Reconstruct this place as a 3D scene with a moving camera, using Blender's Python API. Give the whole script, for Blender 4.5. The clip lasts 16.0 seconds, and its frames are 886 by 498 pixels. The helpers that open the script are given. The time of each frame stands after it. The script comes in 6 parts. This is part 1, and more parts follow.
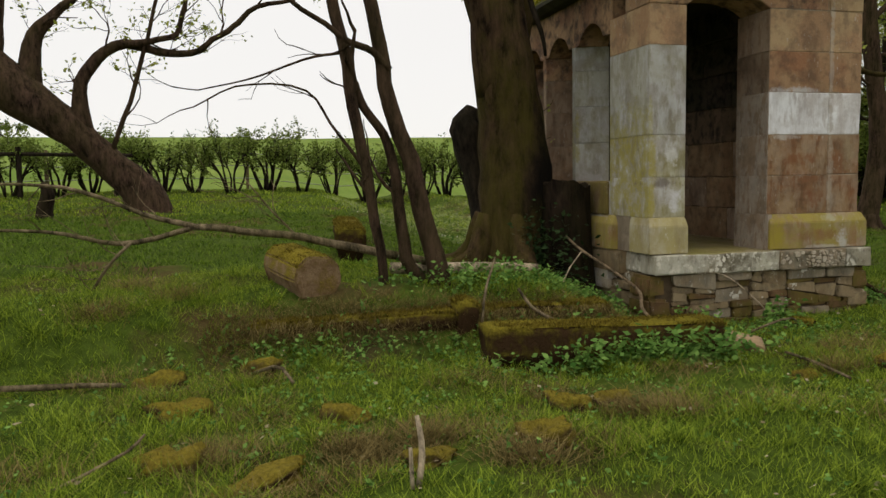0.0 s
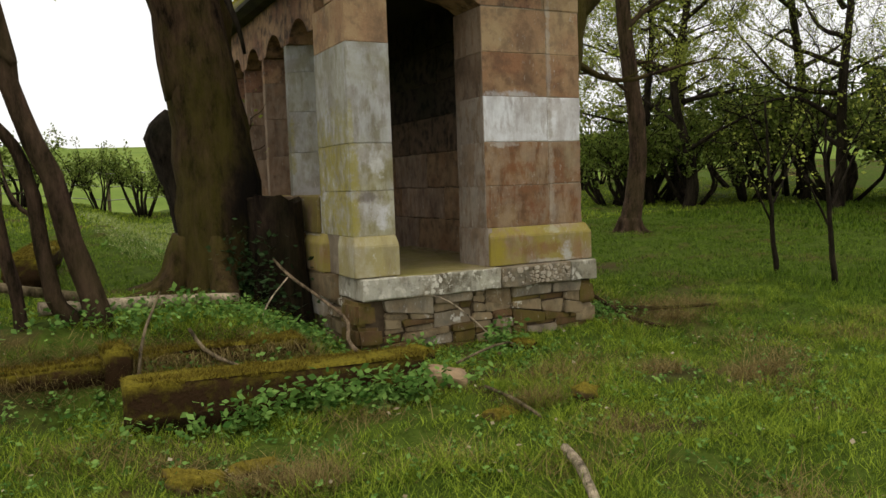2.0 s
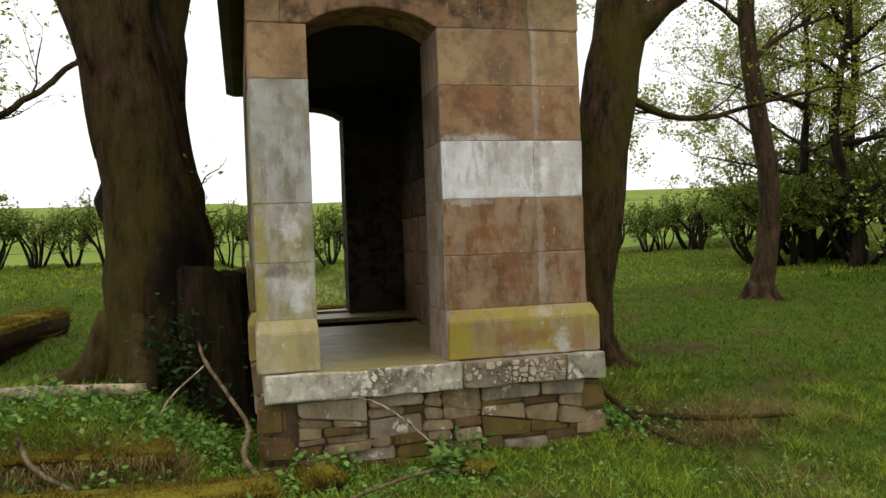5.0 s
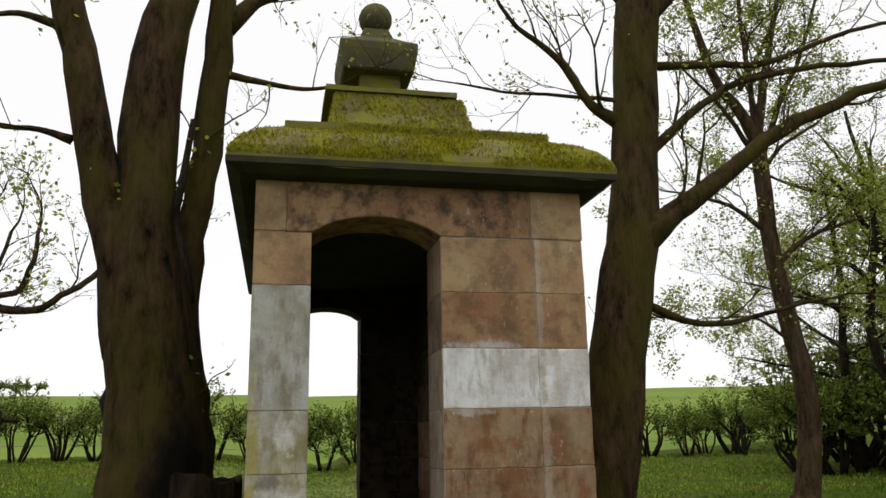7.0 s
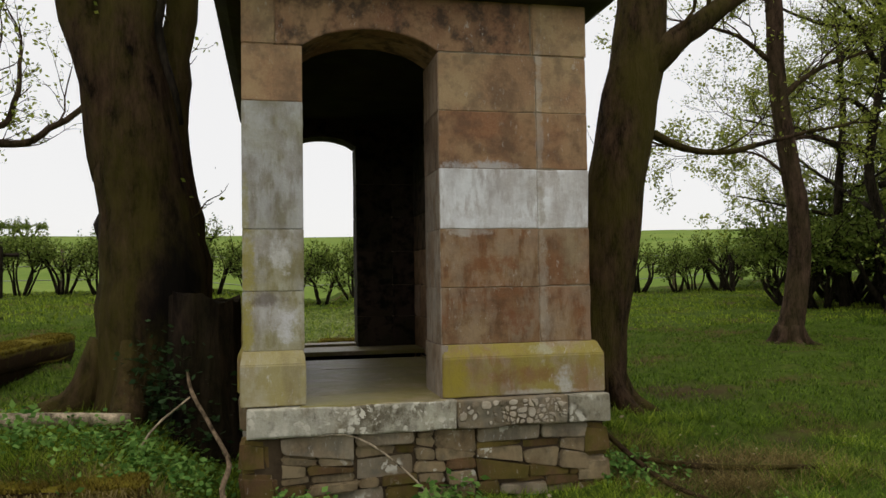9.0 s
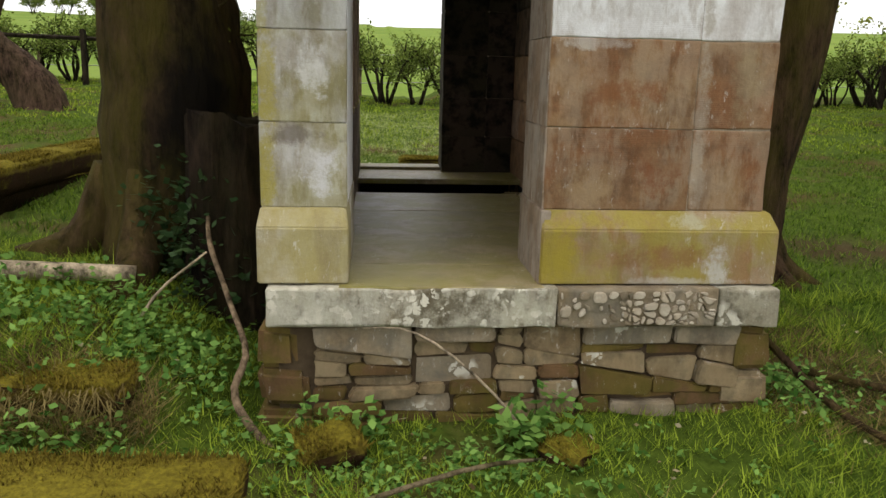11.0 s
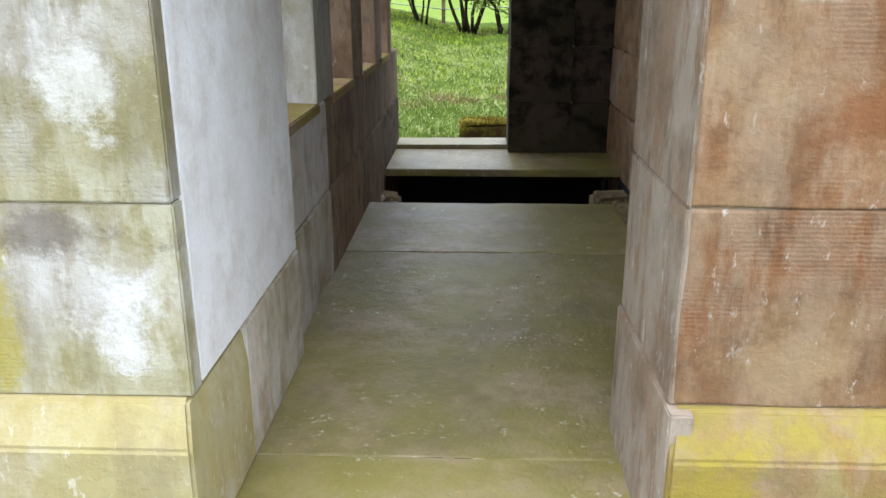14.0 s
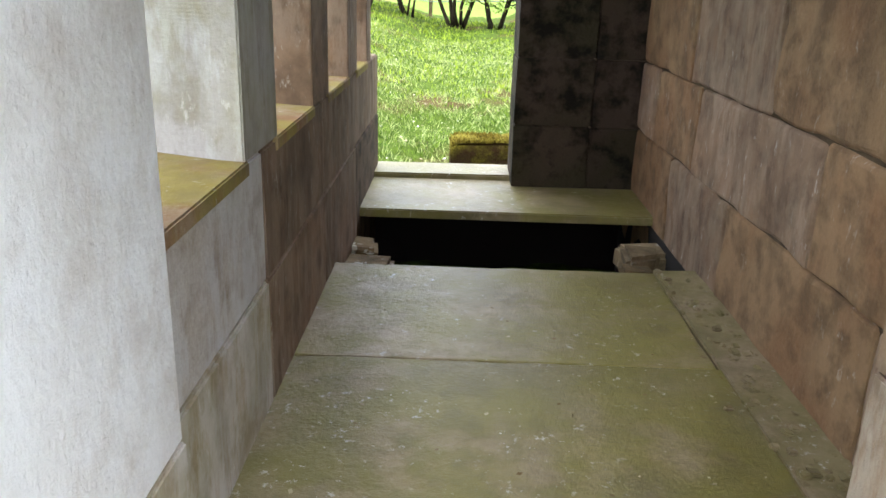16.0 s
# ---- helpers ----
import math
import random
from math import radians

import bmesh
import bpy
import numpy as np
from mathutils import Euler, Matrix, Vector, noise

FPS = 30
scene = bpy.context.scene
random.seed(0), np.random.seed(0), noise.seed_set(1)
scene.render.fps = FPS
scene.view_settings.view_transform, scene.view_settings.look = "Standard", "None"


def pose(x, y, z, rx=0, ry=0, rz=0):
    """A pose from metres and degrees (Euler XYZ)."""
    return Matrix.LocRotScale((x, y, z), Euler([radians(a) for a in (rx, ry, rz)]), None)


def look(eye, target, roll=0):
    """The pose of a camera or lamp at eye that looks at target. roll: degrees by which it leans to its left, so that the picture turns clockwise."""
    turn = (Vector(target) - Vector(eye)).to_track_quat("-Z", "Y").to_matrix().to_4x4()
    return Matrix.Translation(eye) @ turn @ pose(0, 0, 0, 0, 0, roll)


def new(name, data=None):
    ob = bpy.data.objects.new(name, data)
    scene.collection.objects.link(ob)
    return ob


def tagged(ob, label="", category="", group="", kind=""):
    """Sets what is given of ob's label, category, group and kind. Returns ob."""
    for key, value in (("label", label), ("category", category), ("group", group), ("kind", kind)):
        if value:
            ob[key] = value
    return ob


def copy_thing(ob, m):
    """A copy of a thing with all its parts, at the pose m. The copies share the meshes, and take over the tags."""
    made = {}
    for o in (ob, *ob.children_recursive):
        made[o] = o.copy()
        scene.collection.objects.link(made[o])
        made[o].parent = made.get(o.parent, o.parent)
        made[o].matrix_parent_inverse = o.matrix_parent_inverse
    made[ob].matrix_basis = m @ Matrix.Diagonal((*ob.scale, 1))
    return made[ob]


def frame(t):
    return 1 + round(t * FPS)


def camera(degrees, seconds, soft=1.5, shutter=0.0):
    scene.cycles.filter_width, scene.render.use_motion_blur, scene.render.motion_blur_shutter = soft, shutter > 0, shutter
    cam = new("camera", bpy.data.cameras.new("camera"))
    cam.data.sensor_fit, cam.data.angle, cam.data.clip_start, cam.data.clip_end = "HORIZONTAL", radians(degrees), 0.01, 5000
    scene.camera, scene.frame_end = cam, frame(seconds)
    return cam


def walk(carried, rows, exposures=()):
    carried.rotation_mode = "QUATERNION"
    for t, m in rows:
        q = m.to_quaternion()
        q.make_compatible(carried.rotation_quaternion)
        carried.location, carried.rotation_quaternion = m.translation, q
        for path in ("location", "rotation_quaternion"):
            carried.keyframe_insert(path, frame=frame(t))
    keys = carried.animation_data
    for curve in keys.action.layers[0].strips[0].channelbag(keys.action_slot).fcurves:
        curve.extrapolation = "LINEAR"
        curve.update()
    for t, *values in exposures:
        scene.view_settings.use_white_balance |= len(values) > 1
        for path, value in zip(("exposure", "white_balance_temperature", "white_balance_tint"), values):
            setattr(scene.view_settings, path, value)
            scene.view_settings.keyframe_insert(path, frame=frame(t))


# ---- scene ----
cam = camera(58.4, 16.0)
EXPOSURES = [(0.0, -0.2, 7000, 10), (2.0, 0.0, 7000, 10), (3.5, 0.22, 7050, 10), (6.0, 0.1, 6850, 10), (7.5, -0.15, 6800, 10), (8.5, -0.25, 6800, 10), (10.0, -0.1, 6850, 10), (12.3, 1.12, 6700, 10), (13.5, 1.38, 6000, 10), (14.5, 1.75, 5950, 10), (15.5, 2.18, 6050, 10), (16.0, 2.33, 6050, 10)]
PATH = [
    (0, (0.041, -0.171, 1.311), (0.54, 1.758, 1.139), -0.9),
    (0.5, (0.258, 0.009, 1.346), (0.895, 1.893, 1.145), -1.8),
    (1, (0.607, 0.18, 1.369), (1.376, 2.02, 1.215), -1.8),
    (1.5, (0.998, 0.224, 1.366), (1.844, 2.031, 1.232), -1.8),
    (2, (1.279, 0.298, 1.349), (2.186, 2.073, 1.183), -2.0),
    (2.5, (1.594, 0.439, 1.419), (2.515, 2.201, 1.199), -1.4),
    (3, (1.994, 0.595, 1.351), (2.858, 2.386, 1.134), -2.7),
    (3.5, (2.366, 0.725, 1.38), (3.136, 2.556, 1.147), -3.5),
    (6, (3.471, 1.091, 1.419), (3.874, 3.037, 1.643), -1.2),
    (6.5, (3.468, 1.087, 1.45), (3.877, 3.015, 1.794), -1.3),
    (7, (3.486, 1.049, 1.488), (3.888, 2.952, 1.953), -1.1),
    (7.5, (3.491, 0.984, 1.505), (3.891, 2.865, 2.057), -1.3),
    (8, (3.475, 1.017, 1.494), (3.888, 2.914, 1.976), -0.9),
    (8.5, (3.529, 1.092, 1.45), (3.942, 3.03, 1.724), -0.8),
    (9, (3.505, 1.181, 1.365), (3.922, 3.136, 1.44), -0.9),
    (9.5, (3.55, 1.557, 1.258), (3.951, 3.515, 1.202), 0.8),
    (10, (3.634, 1.866, 1.342), (3.963, 3.83, 1.151), 1.1),
    (12.3, (3.917, 3.564, 1.57), (3.993, 5.478, 0.997), 2.2),
    (12.5, (3.941, 3.681, 1.563), (4.02, 5.599, 1.003), 2.2),
    (13, (4.133, 3.998, 1.579), (4.086, 5.914, 1.008), 1.3),
    (13.5, (4.192, 4.274, 1.635), (4.093, 6.169, 1.004), 0.3),
    (14, (4.136, 4.578, 1.623), (4.061, 6.478, 1.005), -0.1),
    (14.5, (4.047, 4.895, 1.654), (4.043, 6.766, 0.948), 0.8),
    (15, (4.079, 5.154, 1.616), (4.029, 7.031, 0.927), -1.3),
    (15.5, (4.106, 5.404, 1.614), (4.028, 7.29, 0.953), -0.7),
    (16, (4.066, 5.526, 1.64), (4.041, 7.421, 1.003), 1.7),
]
walk(cam, [(t, look(eye, target, roll)) for t, eye, target, roll in PATH], EXPOSURES)

# ---------------------------------------------------------------- light
world = bpy.data.worlds.new("overcast")
scene.world = world
world.use_nodes = True
wn, wl = world.node_tree.nodes, world.node_tree.links
wn.clear()
w_out, w_bg, w_mix, w_sky = (wn.new(k) for k in ("ShaderNodeOutputWorld", "ShaderNodeBackground", "ShaderNodeMixRGB", "ShaderNodeTexSky"))
w_sky.sky_type, w_sky.sun_disc = "NISHITA", False
w_sky.sun_elevation, w_sky.sun_rotation = radians(80), radians(209)
w_mix.inputs[0].default_value = 0.9
w_mix.inputs[2].default_value = (11.0, 11.2, 11.6, 1)
wl.new(w_sky.outputs[0], w_mix.inputs[1])
wl.new(w_mix.outputs[0], w_bg.inputs[0])
w_bg.inputs[1].default_value = 0.1
wl.new(w_bg.outputs[0], w_out.inputs[0])
sun = new("sun", bpy.data.lights.new("sun", "SUN"))
sun.data.energy, sun.data.angle, sun.data.color = 1.5, radians(60), (1.0, 0.98, 0.94)
sun.matrix_world = look((0, 0, 30), (2.6, 4.6, 0))

# ---------------------------------------------------------------- materials


def nodes_of(name):
    m = bpy.data.materials.new(name)
    m.use_nodes = True
    return m, m.node_tree.nodes, m.node_tree.links, m.node_tree.nodes["Principled BSDF"]


def noise_node(n, l, coord, scale, detail=6.0, rough=0.6, stretch=None):
    tex = n.new("ShaderNodeTexNoise")
    tex.inputs["Scale"].default_value, tex.inputs["Detail"].default_value = scale, detail
    tex.inputs["Roughness"].default_value = rough
    if stretch:
        mp = n.new("ShaderNodeMapping")
        mp.inputs["Scale"].default_value = stretch
        l.new(coord, mp.inputs[0])
        coord = mp.outputs[0]
    l.new(coord, tex.inputs["Vector"])
    return tex


def ramp(n, l, src, stops):
    r = n.new("ShaderNodeValToRGB")
    e = r.color_ramp.elements
    while len(e) < len(stops):
        e.new(0.5)
    for k, (at, c) in enumerate(stops):
        e[k].position = at
        e[k].color = (c, c, c, 1) if isinstance(c, (int, float)) else (*c, 1)
    l.new(src, r.inputs[0])
    return r.outputs[0]


def mix(n, l, fac, a, b, kind="MIX"):
    m = n.new("ShaderNodeMixRGB")
    m.blend_type = kind
    for k, v in enumerate((fac, a, b)):
        if isinstance(v, (int, float)):
            m.inputs[k].default_value = v
        elif isinstance(v, tuple):
            m.inputs[k].default_value = (*v, 1)
        else:
            l.new(v, m.inputs[k])
    return m.outputs[0]


def bump(n, l, bsdf, height, strength, distance):
    b = n.new("ShaderNodeBump")
    b.inputs["Strength"].default_value, b.inputs["Distance"].default_value = strength, distance
    l.new(height, b.inputs["Height"])
    l.new(b.outputs[0], bsdf.inputs["Normal"])


def stone(name, base, other, stain=(0.10, 0.075, 0.055), stain_amt=0.5, streak=None, streak_amt=0.0, lichen=None, lichen_amt=0.0, spots=0.0, rough=0.85, tool=0.25, spec=0.15, flecks=0.5, marks=(), tooled=0.0):
    """Weathered sandstone: two body colours, dark stains, vertical run-off streaks, lichen cover and pale lichen spots."""
    m, n, l, b = nodes_of(name)
    co = n.new("ShaderNodeTexCoord").outputs["Object"]
    rnd = n.new("ShaderNodeObjectInfo").outputs["Random"]
    add = n.new("ShaderNodeVectorMath")
    add.operation = "ADD"
    sc = n.new("ShaderNodeMath")
    sc.operation = "MULTIPLY"
    sc.inputs[1].default_value = 37.0
    l.new(rnd, sc.inputs[0])
    l.new(co, add.inputs[0])
    l.new(sc.outputs[0], add.inputs[1])
    co2 = add.outputs[0]
    big = noise_node(n, l, co2, 2.3, 5, 0.55)
    mid = noise_node(n, l, co2, 9.0, 8, 0.65)
    fine = noise_node(n, l, co2, 90.0, 4, 0.7)
    c = mix(n, l, ramp(n, l, big.outputs[0], [(0.42, 0), (0.58, 1)]), base, other)
    c = mix(n, l, ramp(n, l, fine.outputs[0], [(0.3, 0.0), (0.75, 0.30)]), c, tuple(min(1, v * 1.5) for v in base))
    st = n.new("ShaderNodeMath")
    st.operation = "MULTIPLY"
    l.new(ramp(n, l, mid.outputs[0], [(0.46, 0), (0.62, 1)]), st.inputs[0])
    st.inputs[1].default_value = stain_amt
    c = mix(n, l, st.outputs[0], c, stain)
    if streak:
        sk = noise_node(n, l, co2, 3.0, 8, 0.7, (4.5, 4.5, 1.3))
        sm = n.new("ShaderNodeMath")
        sm.operation = "MULTIPLY"
        big2 = noise_node(n, l, co2, 3.4, 4, 0.6)
        l.new(mix(n, l, 1.0, ramp(n, l, sk.outputs[0], [(0.42, 0), (0.53, 1)]), ramp(n, l, big2.outputs[0], [(0.40, 0.15), (0.52, 1)]), "MULTIPLY"), sm.inputs[0])
        sm.inputs[1].default_value = streak_amt
        c = mix(n, l, sm.outputs[0], c, streak)
    if lichen:
        lk = noise_node(n, l, co2, 4.5, 7, 0.62)
        lm = n.new("ShaderNodeMath")
        lm.operation = "MULTIPLY"
        l.new(ramp(n, l, lk.outputs[0], [(0.40, 0), (0.56, 1)]), lm.inputs[0])
        lm.inputs[1].default_value = lichen_amt
        c = mix(n, l, lm.outputs[0], c, lichen)
    if marks:
        sep = n.new("ShaderNodeSeparateXYZ")
        l.new(co, sep.inputs[0])
        wob = noise_node(n, l, co, 7.5, 9, 0.8)
    for cx, cz, rx, rz, colour, amount in marks:
        sq = []
        for axis, centre, radius in (("X", cx, rx), ("Z", cz, rz)):
            d = n.new("ShaderNodeMath")
            d.operation = "SUBTRACT"
            l.new(sep.outputs[axis], d.inputs[0])
            d.inputs[1].default_value = centre
            q = n.new("ShaderNodeMath")
            q.operation = "DIVIDE"
            l.new(d.outputs[0], q.inputs[0])
            q.inputs[1].default_value = radius
            p = n.new("ShaderNodeMath")
            p.operation = "MULTIPLY"
            l.new(q.outputs[0], p.inputs[0])
            l.new(q.outputs[0], p.inputs[1])
            sq.append(p)
        tot = n.new("ShaderNodeMath")
        l.new(sq[0].outputs[0], tot.inputs[0])
        l.new(sq[1].outputs[0], tot.inputs[1])
        wsc = n.new("ShaderNodeMath")
        wsc.operation = "MULTIPLY_ADD"
        l.new(wob.outputs[0], wsc.inputs[0])
        wsc.inputs[1].default_value = 6.5
        wsc.inputs[2].default_value = -3.1
        dis = n.new("ShaderNodeMath")
        l.new(tot.outputs[0], dis.inputs[0])
        l.new(wsc.outputs[0], dis.inputs[1])
        c = mix(n, l, ramp(n, l, dis.outputs[0], [(0.15, amount * 0.9), (0.55, amount * 0.45), (0.95, 0)]), c, colour)
    if spots:
        vo = n.new("ShaderNodeTexVoronoi")
        vo.inputs["Scale"].default_value = 26.0
        warp = n.new("ShaderNodeVectorMath")
        warp.operation = "MULTIPLY_ADD"
        l.new(mid.outputs["Color"], warp.inputs[0])
        warp.inputs[1].default_value = (0.13, 0.13, 0.13)
        l.new(co2, warp.inputs[2])
        l.new(warp.outputs[0], vo.inputs["Vector"])
        gate = noise_node(n, l, co2, 5.0, 3, 0.5)
        sp = mix(n, l, 1.0, ramp(n, l, mix(n, l, 0.5, vo.outputs["Distance"], vo.outputs["Color"]), [(0.42, 1), (0.47, 0)]), ramp(n, l, gate.outputs[0], [(0.62 - 0.25 * spots, 0), (0.70 - 0.25 * spots, 1)]), "MULTIPLY")
        c = mix(n, l, sp, c, (0.56, 0.53, 0.44))
    if flecks:
        fk = noise_node(n, l, co2, 22.0, 5, 0.75, (1.6, 1.6, 0.7))
        gate2 = noise_node(n, l, co2, 3.2, 3, 0.5)
        fm = mix(n, l, 1.0, ramp(n, l, fk.outputs[0], [(0.60, 0), (0.66, flecks)]), ramp(n, l, gate2.outputs[0], [(0.42, 0), (0.58, 1)]), "MULTIPLY")
        c = mix(n, l, fm, c, (0.58, 0.55, 0.50))
        dk = noise_node(n, l, co2, 1.7, 6, 0.7, (3.0, 3.0, 0.8))
        dm = ramp(n, l, dk.outputs[0], [(0.50, 0), (0.72, 0.55)])
        c = mix(n, l, dm, c, stain)
    hue = n.new("ShaderNodeHueSaturation")
    mr = n.new("ShaderNodeMapRange")
    mr.inputs["To Min"].default_value, mr.inputs["To Max"].default_value = 0.86, 1.12
    l.new(rnd, mr.inputs["Value"])
    l.new(mr.outputs[0], hue.inputs["Value"])
    l.new(c, hue.inputs["Color"])
    l.new(hue.outputs[0], b.inputs["Base Color"])
    b.inputs["Roughness"].default_value = rough
    b.inputs["Specular IOR Level"].default_value = spec
    hgt = mix(n, l, tool, mid.outputs[0], fine.outputs[0])
    if tooled:
        wv = n.new("ShaderNodeTexWave")
        wv.bands_direction = "Z"
        wv.inputs["Scale"].default_value = 42.0
        wv.inputs["Distortion"].default_value, wv.inputs["Detail"].default_value, wv.inputs["Detail Scale"].default_value = 2.5, 3.0, 2.0
        l.new(co2, wv.inputs["Vector"])
        hgt = mix(n, l, ramp(n, l, big.outputs[0], [(0.50, 0.0), (0.60, tooled)]), hgt, wv.outputs["Color"])
    pit_ = noise_node(n, l, co2, 28.0, 6, 0.7)
    hgt = mix(n, l, 0.3, hgt, pit_.outputs[0])
    bump(n, l, b, hgt, 0.9, 0.013)
    return m


TAN = stone("sandstone_tan", (0.36, 0.25, 0.14), (0.28, 0.16, 0.09), stain=(0.13, 0.09, 0.06), stain_amt=0.55, marks=[(5.09, 2.5, 0.03, 0.4, (0.45, 0.43, 0.39), 0.45), (4.86, 2.5, 0.10, 0.28, (0.15, 0.095, 0.06), 0.7)])
ORANGE = stone("sandstone_orange", (0.34, 0.21, 0.115), (0.27, 0.125, 0.065), stain=(0.12, 0.075, 0.05), stain_amt=0.6, marks=[(4.74, 2.03, 0.26, 0.045, (0.56, 0.55, 0.55), 0.75), (5.09, 2.3, 0.03, 0.5, (0.45, 0.42, 0.38), 0.45), (4.9, 2.25, 0.09, 0.2, (0.15, 0.085, 0.05), 0.6)])
# Dark stain on the front lintel; doubles as eave shade at window heads.
LINTEL = stone("smoke_stain_eave_shade", (0.31, 0.19, 0.105), (0.20, 0.10, 0.06), stain=(0.045, 0.034, 0.028), stain_amt=0.8)
MAUVE = stone("jamb_stone_mauve", (0.26, 0.195, 0.14), (0.205, 0.14, 0.09), stain=(0.11, 0.08, 0.055), stain_amt=0.55, streak=(0.42, 0.38, 0.33), streak_amt=0.45)
WHITE = stone("limewashed_stone", (0.52, 0.51, 0.51), (0.44, 0.40, 0.37), stain=(0.30, 0.25, 0.22), stain_amt=0.35, streak=(0.72, 0.72, 0.73), streak_amt=0.85, tool=0.15, flecks=0.8, tooled=0.05, marks=[(5.09, 1.85, 0.03, 0.25, (0.30, 0.26, 0.20), 0.7), (4.75, 1.70, 0.30, 0.06, (0.74, 0.74, 0.76), 0.7)])
BROWN = stone("sandstone_brown", (0.235, 0.150, 0.080), (0.19, 0.080, 0.034), stain=(0.11, 0.058, 0.03), stain_amt=0.7, streak=(0.36, 0.28, 0.20), streak_amt=0.4, tooled=0.05, marks=[(4.93, 1.12, 0.12, 0.09, (0.19, 0.065, 0.025), 0.75), (4.80, 1.45, 0.24, 0.07, (0.19, 0.07, 0.025), 0.7), (4.62, 1.05, 0.14, 0.07, (0.36, 0.25, 0.14), 0.6), (5.10, 1.35, 0.04, 0.5, (0.42, 0.38, 0.31), 0.5), (4.66, 1.64, 0.16, 0.03, (0.52, 0.49, 0.45), 0.6), (5.28, 1.5, 0.08, 0.16, (0.30, 0.235, 0.14), 0.6)])
GREY = stone("sandstone_grey", (0.34, 0.32, 0.30), (0.27, 0.25, 0.21), stain=(0.15, 0.13, 0.10), stain_amt=0.4, streak=(0.50, 0.50, 0.50), streak_amt=0.6, lichen=(0.28, 0.26, 0.08), lichen_amt=0.25, tooled=0.05, marks=[(3.345, 1.7, 0.03, 0.3, (0.30, 0.26, 0.06), 0.7)])
GREY_WHITE = stone("sandstone_grey_white_runs", (0.33, 0.30, 0.25), (0.24, 0.21, 0.16), stain=(0.12, 0.10, 0.075), stain_amt=0.55, streak=(0.56, 0.55, 0.54), streak_amt=0.65, lichen=(0.30, 0.27, 0.06), lichen_amt=0.4, tooled=0.05, marks=[(3.355, 1.4, 0.05, 0.8, (0.32, 0.27, 0.05), 0.85), (3.50, 1.255, 0.17, 0.045, (0.15, 0.125, 0.11), 0.8), (3.57, 1.10, 0.09, 0.11, (0.58, 0.57, 0.58), 0.95), (3.54, 1.50, 0.07, 0.14, (0.62, 0.61, 0.60), 0.7)])
YELLOW = stone("lichen_yellow_stone", (0.28, 0.19, 0.09), (0.25, 0.13, 0.06), stain=(0.17, 0.13, 0.07), stain_amt=0.5, lichen=(0.32, 0.265, 0.055), lichen_amt=0.75, streak=(0.46, 0.42, 0.34), streak_amt=0.3, marks=[(4.85, 0.93, 0.55, 0.05, (0.34, 0.275, 0.055), 0.8), (4.53, 0.82, 0.10, 0.18, (0.33, 0.26, 0.035), 0.85), (4.95, 0.79, 0.30, 0.07, (0.23, 0.105, 0.045), 0.7), (5.05, 0.94, 0.12, 0.04, (0.42, 0.40, 0.30), 0.75), (5.20, 0.76, 0.07, 0.11, (0.52, 0.50, 0.46), 0.85), (5.00, 0.68, 0.35, 0.03, (0.48, 0.45, 0.40), 0.7)])
OLIVE = stone("olive_tinged_stone", (0.33, 0.29, 0.19), (0.28, 0.23, 0.13), stain=(0.16, 0.12, 0.08), stain_amt=0.45, streak=(0.44, 0.42, 0.36), streak_amt=0.35, lichen=(0.32, 0.27, 0.07), lichen_amt=0.5)
RED_DRIP = stone("sandstone_red_with_drips", (0.26, 0.13, 0.065), (0.30, 0.20, 0.08), stain=(0.11, 0.06, 0.03), stain_amt=0.6, streak=(0.52, 0.49, 0.44), streak_amt=0.6, lichen=(0.30, 0.23, 0.04), lichen_amt=0.4)
PEBBLE = stone("pale_pebble", (0.46, 0.41, 0.33), (0.36, 0.30, 0.22), stain=(0.22, 0.17, 0.11), stain_amt=0.4, flecks=0.0)
PALE_SLAB = stone("lichen_spotted_slab", (0.33, 0.31, 0.235), (0.20, 0.17, 0.115), stain=(0.085, 0.07, 0.045), stain_amt=0.95, streak=(0.43, 0.41, 0.34), streak_amt=0.4, spots=0.6, marks=[(3.60, 0.58, 0.26, 0.15, (0.46, 0.44, 0.36), 0.75), (4.08, 0.60, 0.32, 0.10, (0.085, 0.068, 0.04), 0.9), (4.42, 0.58, 0.11, 0.15, (0.48, 0.46, 0.36), 0.8)])
RUBBLE = stone("rubble_stone", (0.25, 0.185, 0.105), (0.155, 0.105, 0.055), stain=(0.055, 0.038, 0.022), stain_amt=0.7, lichen=(0.34, 0.31, 0.20), lichen_amt=0.15, spots=0.1)
RUBBLE_PALE = stone("pale_rubble_stone", (0.25, 0.20, 0.135), (0.16, 0.12, 0.07), stain=(0.06, 0.042, 0.026), stain_amt=0.75, lichen=(0.40, 0.38, 0.30), lichen_amt=0.25, spots=0.2)
RUBBLE_MOSSY = stone("damp_mossy_rubble", (0.13, 0.075, 0.035), (0.085, 0.05, 0.022), stain=(0.03, 0.02, 0.01), stain_amt=0.7, lichen=(0.15, 0.125, 0.02), lichen_amt=0.5)
EARTH_JOINT = stone("earthy_joint", (0.085, 0.06, 0.034), (0.05, 0.034, 0.02), stain=(0.03, 0.02, 0.012), flecks=0.0)
OLIVE_DAMP = stone("damp_olive_stone", (0.20, 0.145, 0.075), (0.12, 0.075, 0.04), stain=(0.05, 0.035, 0.02), stain_amt=0.6, lichen=(0.22, 0.18, 0.035), lichen_amt=0.55)
